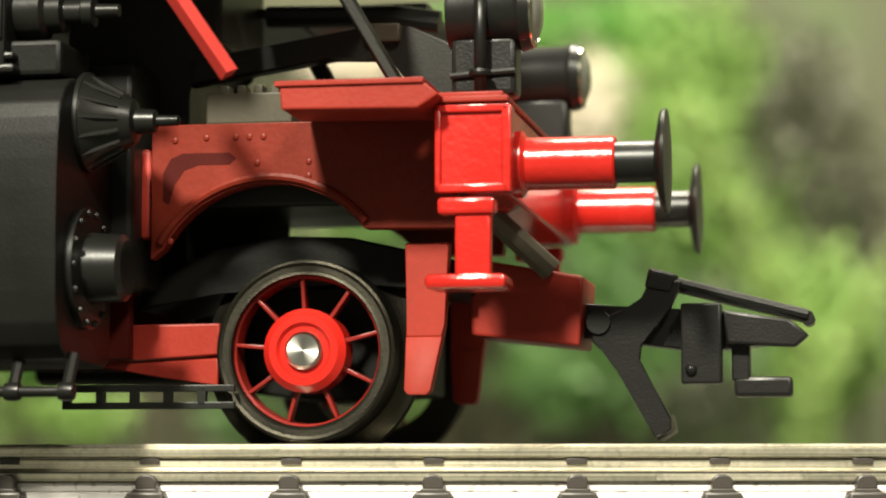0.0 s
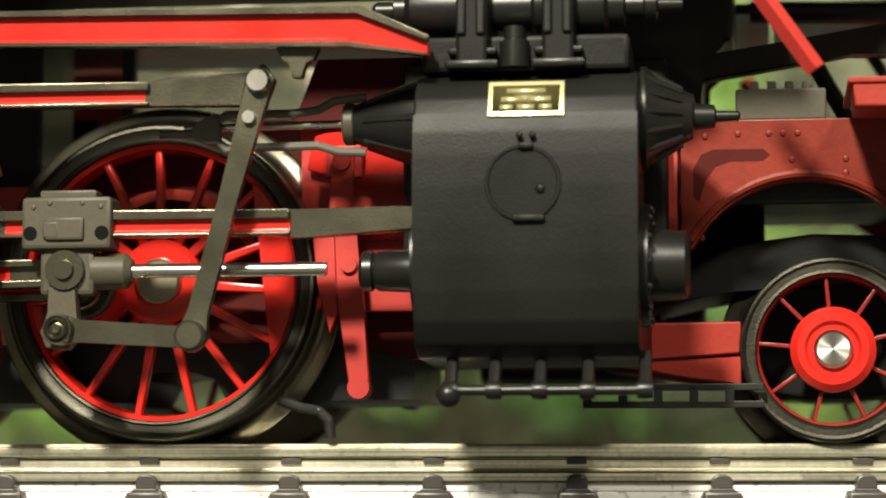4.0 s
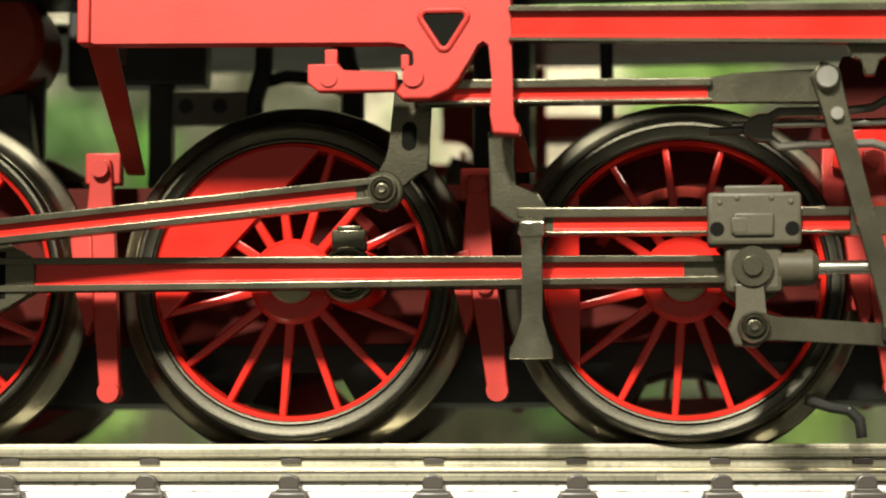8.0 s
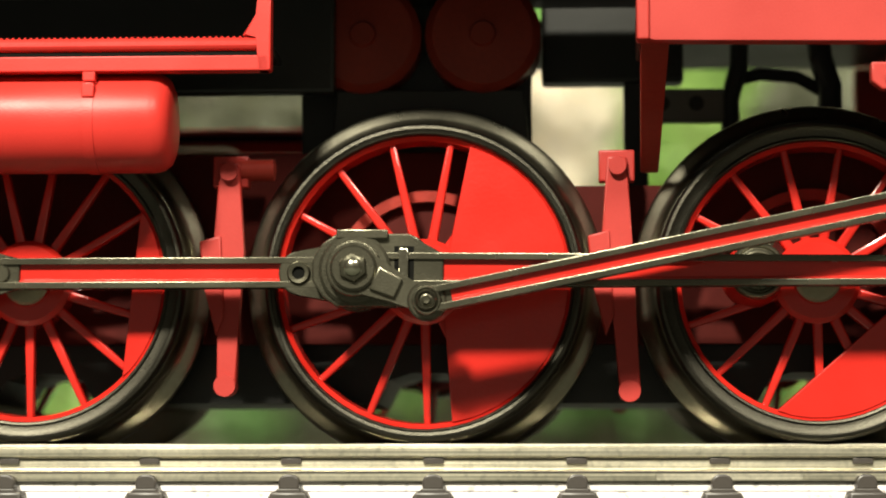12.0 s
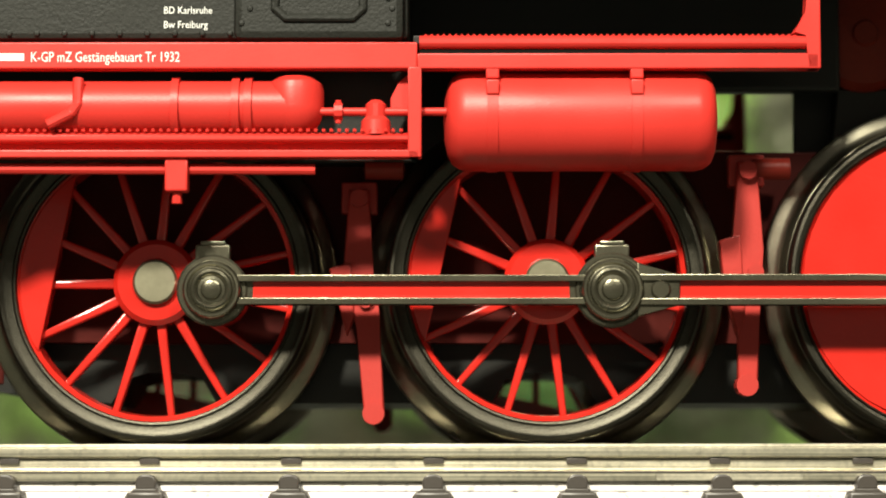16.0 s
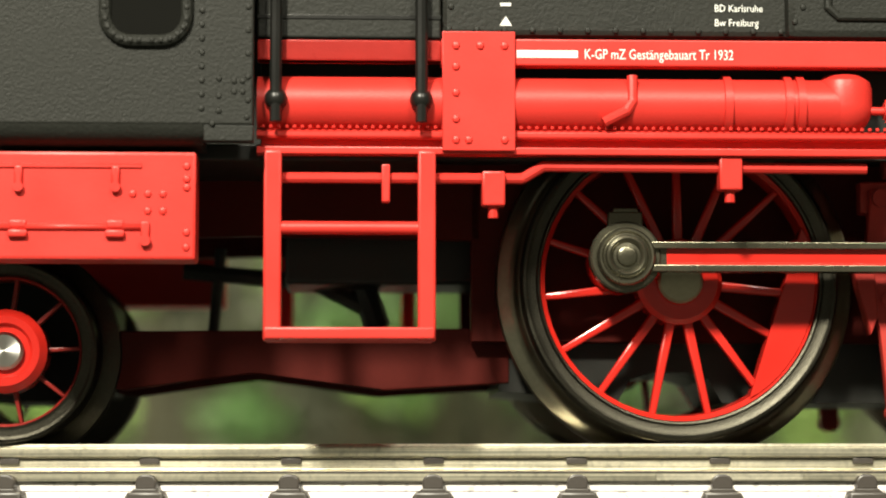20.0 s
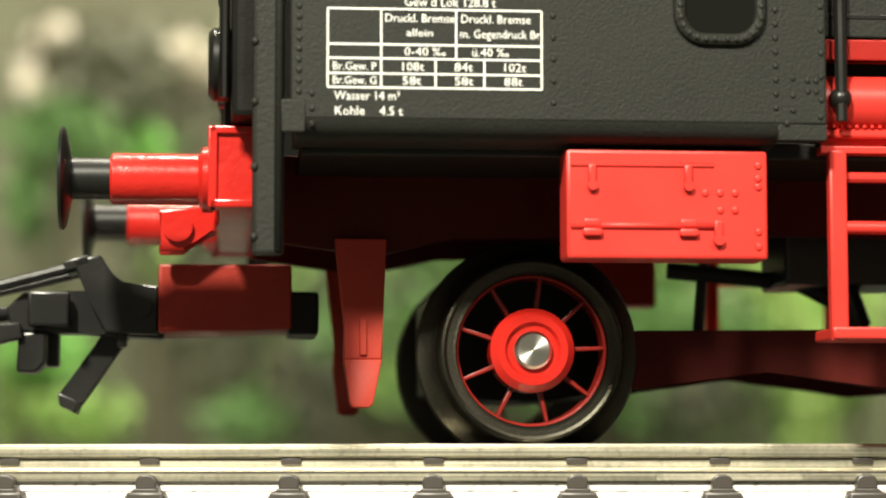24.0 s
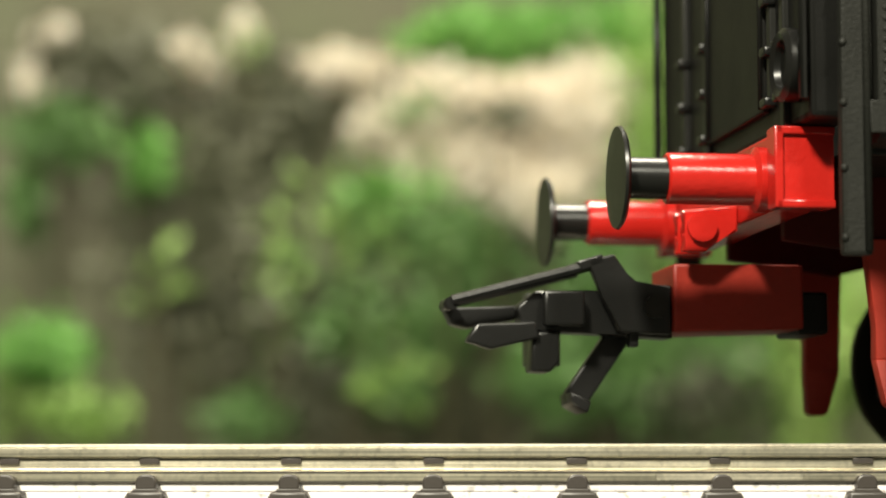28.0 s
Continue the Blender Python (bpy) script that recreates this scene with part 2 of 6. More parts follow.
part("third_rail", sweep([(0.3, RT - 2.2), (0.3, RT - 0.9), (-0.3, RT - 0.9), (-0.3, RT - 2.2)], -42, 42, 100), TIE, track)
PITCH = math.degrees(7.06 / (TR + 9))
tie = clip = None
for i in range(-48, 49):
    a = i * PITCH - 0.05
    if tie is None:
        tie = part("sleeper", box(-0.92, 0.92, -13, 10.3, -3.9, -2.38, 0.12), TIE, track)
        b = prism([(-1.05, -2.95), (-1.0, -2.55), (-0.72, -2.44), (-0.55, -2.2), (0.55, -2.2), (0.72, -2.44), (1.0, -2.55), (1.05, -2.95)], 9.2, 10.1, 0.06)
        b = prism([(-0.5, -2.25), (-0.54, -1.85), (-0.42, -1.62), (-0.2, -1.5), (0.2, -1.5), (0.42, -1.62), (0.54, -1.85), (0.5, -2.25)], 9.15, 9.95, 0.1, b)
        clip = part("rail_clip", b, TIE, track)
        b = box(-0.5, 0.5, 8.8, 8.95, -1.0, -0.68, 0.05)
        key = part("rail_key", b, TIE, track)
    m = at(*on_track(a, 0), RT, 0, 0, a + 180)
    for o in (tie, clip, key):
        if i == -48:
            o.matrix_basis = m
        else:
            again(o, m)



# ---- woodland behind the track ----
def mottled(name, colours, scale, rough=0.8):
    """Soft mottling between several colours."""
    m = bpy.data.materials.new(name)
    m.use_nodes = True
    nt = m.node_tree
    b = nt.nodes["Principled BSDF"]
    b.inputs["Roughness"].default_value = rough
    co = nt.nodes.new("ShaderNodeTexCoord")
    n = nt.nodes.new("ShaderNodeTexNoise")
    n.inputs["Scale"].default_value, n.inputs["Detail"].default_value = scale, 3
    nt.links.new(co.outputs["Object"], n.inputs["Vector"])
    r = nt.nodes.new("ShaderNodeValToRGB")
    while len(r.color_ramp.elements) < len(colours):
        r.color_ramp.elements.new(0.5)
    for i, (e, c) in enumerate(zip(r.color_ramp.elements, colours)):
        e.position, e.color = 0.3 + 0.4 * i / (len(colours) - 1), (*c, 1)
    nt.links.new(n.outputs["Fac"], r.inputs[0])
    nt.links.new(r.outputs[0], b.inputs["Base Color"])
    return m


def leafy(name, colour):
    """Leaves that differ a little from one another and let some light through."""
    m = bpy.data.materials.new(name)
    m.use_nodes = True
    nt = m.node_tree
    b = nt.nodes["Principled BSDF"]
    b.inputs["Roughness"].default_value = 0.55
    g = nt.nodes.new("ShaderNodeNewGeometry")
    k = nt.nodes.new("ShaderNodeMath")
    k.operation = "MULTIPLY_ADD"
    k.inputs[1].default_value, k.inputs[2].default_value = 0.3, 0.85
    nt.links.new(g.outputs["Random Per Island"], k.inputs[0])
    v = nt.nodes.new("ShaderNodeVectorMath")
    v.operation = "SCALE"
    v.inputs[0].default_value = colour
    nt.links.new(k.outputs[0], v.inputs["Scale"])
    nt.links.new(v.outputs[0], b.inputs["Base Color"])
    return m


WOOD = mottled("painted_woodland", ((0.118, 0.114, 0.074), (0.152, 0.150, 0.096), (0.158, 0.175, 0.098), (0.18, 0.27, 0.11)), 9)
BLOOM = leafy("cream_blossom", (0.86, 0.79, 0.66))
LEAF = leafy("green_leaf", (0.125, 0.25, 0.068))
FRESH = leafy("fresh_leaf", (0.18, 0.42, 0.085))
LIME = leafy("yellow_green_leaf", (0.27, 0.44, 0.105))
MOSS = leafy("pale_moss", (0.36, 0.54, 0.145))
OLIVE = leafy("olive_leaf", (0.135, 0.142, 0.088))
STEM = material("brown_stem", (0.10, 0.085, 0.04), 0.7)
tagged(part("backdrop", box(-700, 700, 640, 644, 0, 600, 0), WOOD), "painted woodland backdrop in olive and green", "backdrop", kind="structure")


def leaves(mat, spots, rng, leaf, parent):
    """Small six-cornered leaves at the given spots, turned every way, as one mesh."""
    me_v, me_f = [], []
    for c in spots:
        turn = Euler([rng.uniform(0, 6.3) for _ in range(3)]).to_matrix()
        size = leaf * rng.uniform(0.6, 1.3)
        k = len(me_v)
        for p in ((-1, 0, 0), (-0.3, 0.45, 0.1), (0.5, 0.4, 0.1), (1, 0, 0), (0.5, -0.4, 0.1), (-0.3, -0.45, 0.1)):
            me_v.append((Vector(c) + turn @ Vector(p) * size) * MM)
        me_f += [(k, k + 1, k + 2, k + 3), (k, k + 3, k + 4, k + 5)]
    me = bpy.data.meshes.new("leaves")
    me.from_pydata(me_v, [], me_f)
    me.materials.append(mat)
    o = new("leaves", me)
    o.parent = parent
    return o


LOOKS = {"cream_blossom": "bush with cream blossom among the greenery", "green_leaf": "dark green leafy bush behind the track", "fresh_leaf": "fresh bright green bush behind the track",
         "yellow_green_leaf": "yellow-green mossy bush behind the track", "olive_leaf": "dim olive-green bush behind the track"}


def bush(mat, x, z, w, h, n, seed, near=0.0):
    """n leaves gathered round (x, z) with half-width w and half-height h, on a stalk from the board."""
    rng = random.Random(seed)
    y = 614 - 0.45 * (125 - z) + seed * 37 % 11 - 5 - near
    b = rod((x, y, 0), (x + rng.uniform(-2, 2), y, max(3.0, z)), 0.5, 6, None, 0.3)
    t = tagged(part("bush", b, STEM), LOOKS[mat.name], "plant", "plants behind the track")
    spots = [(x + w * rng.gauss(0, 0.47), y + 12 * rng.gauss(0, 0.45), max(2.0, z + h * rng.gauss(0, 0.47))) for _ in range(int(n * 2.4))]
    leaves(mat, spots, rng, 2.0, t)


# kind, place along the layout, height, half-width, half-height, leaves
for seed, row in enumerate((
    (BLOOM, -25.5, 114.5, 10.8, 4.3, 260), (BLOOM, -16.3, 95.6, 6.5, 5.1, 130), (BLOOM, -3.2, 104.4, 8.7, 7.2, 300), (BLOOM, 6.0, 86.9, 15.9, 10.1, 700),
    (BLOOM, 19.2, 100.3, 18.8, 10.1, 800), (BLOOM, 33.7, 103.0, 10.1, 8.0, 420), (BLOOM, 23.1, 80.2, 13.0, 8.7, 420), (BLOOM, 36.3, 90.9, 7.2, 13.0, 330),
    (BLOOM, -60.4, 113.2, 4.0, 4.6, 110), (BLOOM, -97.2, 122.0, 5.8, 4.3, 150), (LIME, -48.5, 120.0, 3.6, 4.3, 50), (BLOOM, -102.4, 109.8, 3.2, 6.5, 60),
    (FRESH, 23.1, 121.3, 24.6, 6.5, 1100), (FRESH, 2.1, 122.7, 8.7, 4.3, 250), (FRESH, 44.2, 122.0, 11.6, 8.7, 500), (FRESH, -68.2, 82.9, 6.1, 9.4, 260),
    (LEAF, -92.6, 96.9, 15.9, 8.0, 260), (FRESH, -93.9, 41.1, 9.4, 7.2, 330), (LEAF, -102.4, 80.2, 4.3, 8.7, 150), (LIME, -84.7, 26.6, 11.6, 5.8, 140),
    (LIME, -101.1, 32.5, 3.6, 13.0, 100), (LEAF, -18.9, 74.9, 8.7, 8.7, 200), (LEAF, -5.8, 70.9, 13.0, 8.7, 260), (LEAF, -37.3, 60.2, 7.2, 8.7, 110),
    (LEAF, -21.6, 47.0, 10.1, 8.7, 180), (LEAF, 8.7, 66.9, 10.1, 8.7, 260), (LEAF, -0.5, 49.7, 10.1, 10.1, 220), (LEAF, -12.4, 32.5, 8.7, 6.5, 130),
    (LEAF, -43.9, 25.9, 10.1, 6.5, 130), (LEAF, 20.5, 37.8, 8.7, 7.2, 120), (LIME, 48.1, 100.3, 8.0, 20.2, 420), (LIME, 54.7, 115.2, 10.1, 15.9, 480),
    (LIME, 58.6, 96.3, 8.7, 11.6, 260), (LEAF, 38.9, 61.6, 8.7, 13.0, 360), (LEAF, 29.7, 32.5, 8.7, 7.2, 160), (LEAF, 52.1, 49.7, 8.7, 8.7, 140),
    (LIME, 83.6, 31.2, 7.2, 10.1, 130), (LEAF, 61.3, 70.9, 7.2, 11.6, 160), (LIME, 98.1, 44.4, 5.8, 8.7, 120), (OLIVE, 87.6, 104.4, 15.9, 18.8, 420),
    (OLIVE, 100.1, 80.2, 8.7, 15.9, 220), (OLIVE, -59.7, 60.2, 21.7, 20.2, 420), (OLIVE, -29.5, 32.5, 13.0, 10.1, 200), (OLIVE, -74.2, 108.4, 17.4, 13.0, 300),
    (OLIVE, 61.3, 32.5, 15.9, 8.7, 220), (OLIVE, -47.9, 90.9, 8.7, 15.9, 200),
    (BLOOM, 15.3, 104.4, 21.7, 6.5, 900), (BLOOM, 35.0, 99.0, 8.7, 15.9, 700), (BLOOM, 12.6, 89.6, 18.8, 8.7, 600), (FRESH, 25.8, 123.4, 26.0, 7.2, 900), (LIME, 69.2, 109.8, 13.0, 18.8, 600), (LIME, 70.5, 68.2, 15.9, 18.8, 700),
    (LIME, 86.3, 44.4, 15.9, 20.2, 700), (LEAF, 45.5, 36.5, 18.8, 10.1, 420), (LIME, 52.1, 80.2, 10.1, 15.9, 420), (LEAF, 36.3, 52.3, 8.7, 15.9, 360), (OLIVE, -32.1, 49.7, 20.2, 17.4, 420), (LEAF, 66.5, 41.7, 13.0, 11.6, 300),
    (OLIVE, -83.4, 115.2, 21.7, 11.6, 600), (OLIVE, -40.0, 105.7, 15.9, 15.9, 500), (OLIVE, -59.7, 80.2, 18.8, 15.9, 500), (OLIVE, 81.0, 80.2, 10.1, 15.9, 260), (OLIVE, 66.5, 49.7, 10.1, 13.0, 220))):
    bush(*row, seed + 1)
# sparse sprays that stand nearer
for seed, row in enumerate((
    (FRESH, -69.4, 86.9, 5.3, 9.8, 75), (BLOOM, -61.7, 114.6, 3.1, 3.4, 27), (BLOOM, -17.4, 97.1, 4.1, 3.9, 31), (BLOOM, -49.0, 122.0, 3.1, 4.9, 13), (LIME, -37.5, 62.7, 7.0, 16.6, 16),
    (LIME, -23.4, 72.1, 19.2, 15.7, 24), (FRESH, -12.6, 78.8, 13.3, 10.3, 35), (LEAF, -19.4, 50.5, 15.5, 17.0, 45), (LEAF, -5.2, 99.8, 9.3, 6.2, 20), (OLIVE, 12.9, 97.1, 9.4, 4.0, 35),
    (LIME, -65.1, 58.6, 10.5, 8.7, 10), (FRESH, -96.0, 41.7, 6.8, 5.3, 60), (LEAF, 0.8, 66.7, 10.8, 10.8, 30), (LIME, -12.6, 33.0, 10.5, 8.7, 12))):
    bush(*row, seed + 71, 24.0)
for seed, way in enumerate((((53.7, 540, 94.3), (59.9, 540, 80.3), (69.3, 540, 61.4), (81.7, 540, 37.6), (85.7, 540, 0)),
                           ((99.2, 540, 57.6), (89.2, 540, 43.8), (80.5, 540, 30.1), (77.5, 540, 0)))):
    twig = tagged(part("mossy_twig", pipe(way, 1.2, 8), STEM), "bent twig overgrown with yellow-green moss", "plant", "twigs behind the track")
    rng = random.Random(seed + 90)
    spots = []
    for a, c in zip(way, way[1:]):
        for _ in range(int((Vector(c) - Vector(a)).length * 9)):
            spots.append(Vector(a).lerp(Vector(c), rng.random()) + Vector([rng.gauss(0, 2.2) for _ in range(3)]))
    leaves(MOSS, spots, rng, 1.5, twig)


# ---- locomotive ----
loco = thing("model_locomotive", "red and black model tank steam locomotive rolling on the track", "locomotive")
AXLES = (41.7, 22.25, 2.75, -17.2, -36.75)
PLAY = {41.7: 0.9, 22.25: 0.2, 2.75: 0.0, -17.2: 0.1, -36.75: 0.5}
AXLE_Z, CRANK = 8.3, 3.15
SPIN, CRANK17 = -46.6, -57.8


def crank_angle(t):
    return CRANK17 + SPIN * (t - 17)


def driving_wheel(x, side, weight):
    """A spoked wheel, axis along y, centred on its axle; side -1 is the viewer's side. The crank points along +x."""
    s = side
    g = 0.38 if x == 2.75 else 0.0
    w = part("driving_wheel", lathe([(6.72 + g, s * 9.25), (6.95 + g, s * 9.42), (7.0 + g, s * 8.0), (6.62 + g, s * 8.0), (6.72 + g, s * 9.25)], n=48), REDGLOSS, loco, "spoked wheel with a red centre and black tyre")
    part("tyre", lathe([(6.95 + g, s * 9.5), (7.0 + g, s * 9.66), (7.1 + g * 0.9, s * 9.7), (7.2 + g * 0.8, s * 9.6), (7.55 + g * 0.3, s * 9.64), (7.68, s * 9.72), (7.82, s * 9.7), (7.93, s * 9.58), (7.99, s * 9.3), (7.99, s * 9.0),
                        (6.95 + g, s * 9.0), (6.95 + g, s * 9.5)], n=64), TYRE, w, "black nickel tyre")
    part("flange", lathe([(7.9, s * 9.05), (8.0, s * 9.02), (8.02, s * 8.6), (8.1, s * 8.2), (8.25, s * 7.95), (8.5, s * 7.78), (8.8, s * 7.68), (8.98, s * 7.56), (9.06, s * 7.35), (9.0, s * 7.1), (8.6, s * 7.0),
                          (6.95 + g, s * 7.0), (6.95 + g, s * 9.05), (7.9, s * 9.05)], n=64), FLANGE, w, "polished deep wheel flange")
    part("hub", lathe([(0, s * 9.75), (1.15, s * 9.75), (1.2, s * 9.6), (1.9, s * 9.6), (2.15, s * 9.35), (2.15, s * 7.6), (0, s * 7.6)], n=32), REDGLOSS, w)
    part("axle_cap", lathe([(0, s * 9.95), (1.0, s * 9.95), (1.12, s * 9.85), (1.12, s * 9.6)], n=24), AXLEMETAL, w, "grey metal axle end")
    sp = None
    for i in range(15):
        m = pose(0, 0, 0, 0, -24 * i, 0)
        if sp is None:
            b = prism([(1.9, -0.26), (6.78 + g, -0.17), (6.78 + g, 0.17), (1.9, 0.26)], s * 8.4, s * 9.1, 0.12)
            sp = part("spoke", b, REDGLOSS, w)
        else:
            again(sp, m)
    if weight:
        a0, a1, inner = weight
        pts = arc(0, 0, 6.8 + g, a0, a1, 16)
        if inner != CHORD:
            pts += inner
        part("counterweight", prism(pts, s * 8.3, s * 9.42, 0.06), REDGLOSS, w, "glossy red balance weight")
    part("crank_pin", lathe([(0, s * 11.0), (0.8, s * 11.0), (1.5, s * 9.7), (1.6, s * 8.6)], centre=(CRANK, 0, 0), n=20), REDGLOSS, w)
    w.matrix_basis = at(x, PLAY[x], AXLE_Z)
    return w


CHORD = "chord"
WEIGHTS = {0: (138, 219, CHORD), 1: (77, 195, CHORD), 2: (106, 256, arc(0, 0, 1.95, 236, 126, 6)), 3: (140, 218, CHORD), 4: (138, 222, CHORD)}
wheels = []
for i, x in enumerate(AXLES):
    wheels.append((driving_wheel(x, -1, WEIGHTS[i]), x, 0.0))
    wheels.append((driving_wheel(x, 1, WEIGHTS[i]), x, 90.0))
    part("axle", rod((x, -7.4, AXLE_Z), (x, 7.4, AXLE_Z), 1.2), BLACK, loco)


def small_wheel(x, y, side):
    s = side
    w = part("carrying_wheel", lathe([(3.64, s * 9.05), (3.78, s * 9.15), (3.8, s * 8.0), (3.58, s * 8.0), (3.64, s * 9.05)], n=40), WHEELRED, loco, "small spoked red wheel with a black tyre")
    part("tyre", lathe([(3.76, s * 9.4), (3.82, s * 9.52), (3.95, s * 9.5), (4.25, s * 9.5), (4.4, s * 9.58), (4.53, s * 9.52), (4.6, s * 9.3), (4.7, s * 8.1), (5.0, s * 7.8), (5.55, s * 7.6), (5.65, s * 7.3), (5.5, s * 7.0), (3.76, s * 7.0), (3.76, s * 9.4)], n=48), TYRE, w)
    part("hub", lathe([(0.9, s * 9.9), (0.95, s * 9.7), (1.25, s * 9.7), (1.4, s * 9.95), (1.75, s * 9.95), (2.1, s * 9.6), (2.1, s * 8.0), (0, s * 8.0)], n=32), REDGLOSS, w)
    part("axle_cap", lathe([(0, s * 10.1), (0.8, s * 10.1), (0.95, s * 9.95), (0.95, s * 9.5)], n=24), TURNED, w, "turned bright steel axle end")
    sp = None
    for i in range(9):
        if sp is None:
            sp = part("spoke", prism([(1.9, -0.11), (3.65, -0.09), (3.65, 0.09), (1.9, 0.11)], s * 8.4, s * 9.1, 0.05), WHEELRED, w)
        else:
            again(sp, pose(0, 0, 0, 0, -40 * i, 0))
    w.matrix_basis = at(x, y, 4.85)
    return w


small = []
SWING = {74.9: 4.2, -70.3: 2.4}
for x in SWING:
    for s in (-1, 1):
        small.append((small_wheel(x, SWING[x], s), x))
    part("axle", rod((x, -5.4, 4.85), (x, 10.0, 4.85), 0.8), BLACK, loco)
    part("truck_body", prism([(x - 4.6, 3.0), (x - 4.6, 8.0), (x - 3.0, 9.4), (x + 3.0, 9.4), (x + 4.6, 8.0), (x + 4.6, 3.0), (x + 1.0, 2.6), (x - 1.0, 2.6)], -1.0, 8.4, 0.2), CASING, loco)

# frame
for s in (-1, 1):
    y = s * 5.6
    part("main_frame", prism([(-47, 5.4), (50, 5.4), (54, 4.5), (66, 4.5), (66, 15), (47, 15), (46, 15.3), (37, 15.3), (36, 13.4), (29, 13.4), (28, 15.3), (17, 15.3), (16, 13.4), (9, 13.4), (8, 15.3), (-47, 15.1)], y - 0.4, y + 0.4, 0.08), SHADERED, loco)
    # front frame with the arch over the carrying wheel
    yy = s * 7.2
    outline = [(67.6, 16.0), (67.6, 9.3)] + arc(73.6, 6.9, 6.1, 152, 38, 16) + [(83, 10.6), (83, 16.0)]
    part("front_frame", prism(outline, yy - 0.5, yy + 0.5, 0.06), MIDRED, loco, "brown-red plastic frame plate with an arch")
    if s < 0:
        b = None
        ring = arc(73.6, 6.9, 6.4, 150, 40, 20)
        for p, q in zip(ring, ring[1:]):
            b = rod((p[0], yy - 0.55, p[1]), (q[0], yy - 0.55, q[1]), 0.22, 8, b)
        part("arch_rib", b, MIDRED, loco)
        # flush dark insert that draws the shade inside the slot
        b = prism([(68.2, 12.2), (68.2, 13.6), (68.6, 14.3), (69.2, 14.55), (71.6, 14.55), (71.95, 14.25), (71.6, 13.95), (70.0, 13.95), (69.3, 13.7), (68.8, 13.0), (68.5, 12.0)], yy - 0.515, yy - 0.3, 0.0)
        part("frame_slot", b, SHADERED, loco)
        part("frame_rivets", rivets([(68.8, 15.2), (70.4, 15.3), (71.9, 15.3), (72.6, 15.3), (73.3, 15.3), (73.0, 14.0), (75.6, 14.0), (75.6, 13.3), (73.2, 13.4), (68.6, 10.2)], yy - 0.5, 0.17), MIDRED, loco)
    part("rear_frame", prism([(-46.5, 10.6), (-46.5, 14.6), (-84, 14.6), (-84, 10.4), (-78, 9.6), (-74, 10.6), (-66, 10.6), (-58, 10.8)], y - 0.4, y + 0.4, 0.08), SHADERED, loco)
    part("trailing_frame", prism([(-66, 6.0), (-45, 6.2), (-45, 3.4), (-51.5, 3.0), (-58, 4.0), (-64.5, 3.0), (-66, 3.2)], s * 4.6 - 0.4, s * 4.6 + 0.4, 0.08), SHADERED, loco)
    bf = part("bogie_frame", prism([(60, 6.2), (70.4, 6.3), (70.4, 4.7), (66, 4.5), (63.6, 4.7), (60, 4.6)], s * 4.6 - 0.4, s * 4.6 + 0.4, 0.1), DULLRED, loco)
    part("lower_bar", prism([(63.0, 4.3), (66, 4.3), (70.4, 4.55), (70.4, 3.1), (67.5, 3.6)], s * 4.8 - 0.4, s * 4.8 + 0.4, 0.1), DULLRED, bf)

# low plate between the wheels, arched over each axle line
pts = [(-45.5, 8.0), (-45.5, 3.0)]
for x in AXLES[::-1]:
    pts += [(x - 2.7, 2.4), (x - 2.0, 3.6), (x - 0.9, 3.95), (x + 0.9, 3.95), (x + 2.0, 3.6), (x + 2.7, 2.4)]
pts += [(54, 2.5), (54, 8.0)]
part("keeper_plate", prism(pts, -4.9, 4.9, 0.0), BLACK, loco)

for x in AXLES[:3]:
    ring = arc(x, AXLE_Z, 4.9, 25, 155, 20)
    b = prism(ring + arc(x, AXLE_Z, 4.35, 155, 25, 20), -6.6, -6.1, 0.05)
    part("frame_arch", b, DULLRED, loco, "red arched edge of the frame")

# linkage behind the cab steps
part("ash_box", box(-56.5, -46.2, -3, 3, 8.6, 14.5, 0.2), BLACK, loco)
part("linkage", pipe([(-62, 1, 9.6), (-55, 1, 9.0), (-52.2, 1, 7.6), (-51.4, 1, 6.4)], 0.45, 8), BLACK, loco)
part("linkage", rod((-53.4, 1, 11.5), (-51.6, 1, 6.6), 0.7, 8), BLACK, loco)
part("linkage", rod((-60, 1, 10.8), (-60.4, 1, 6.2), 0.3, 8), BLACK, loco)

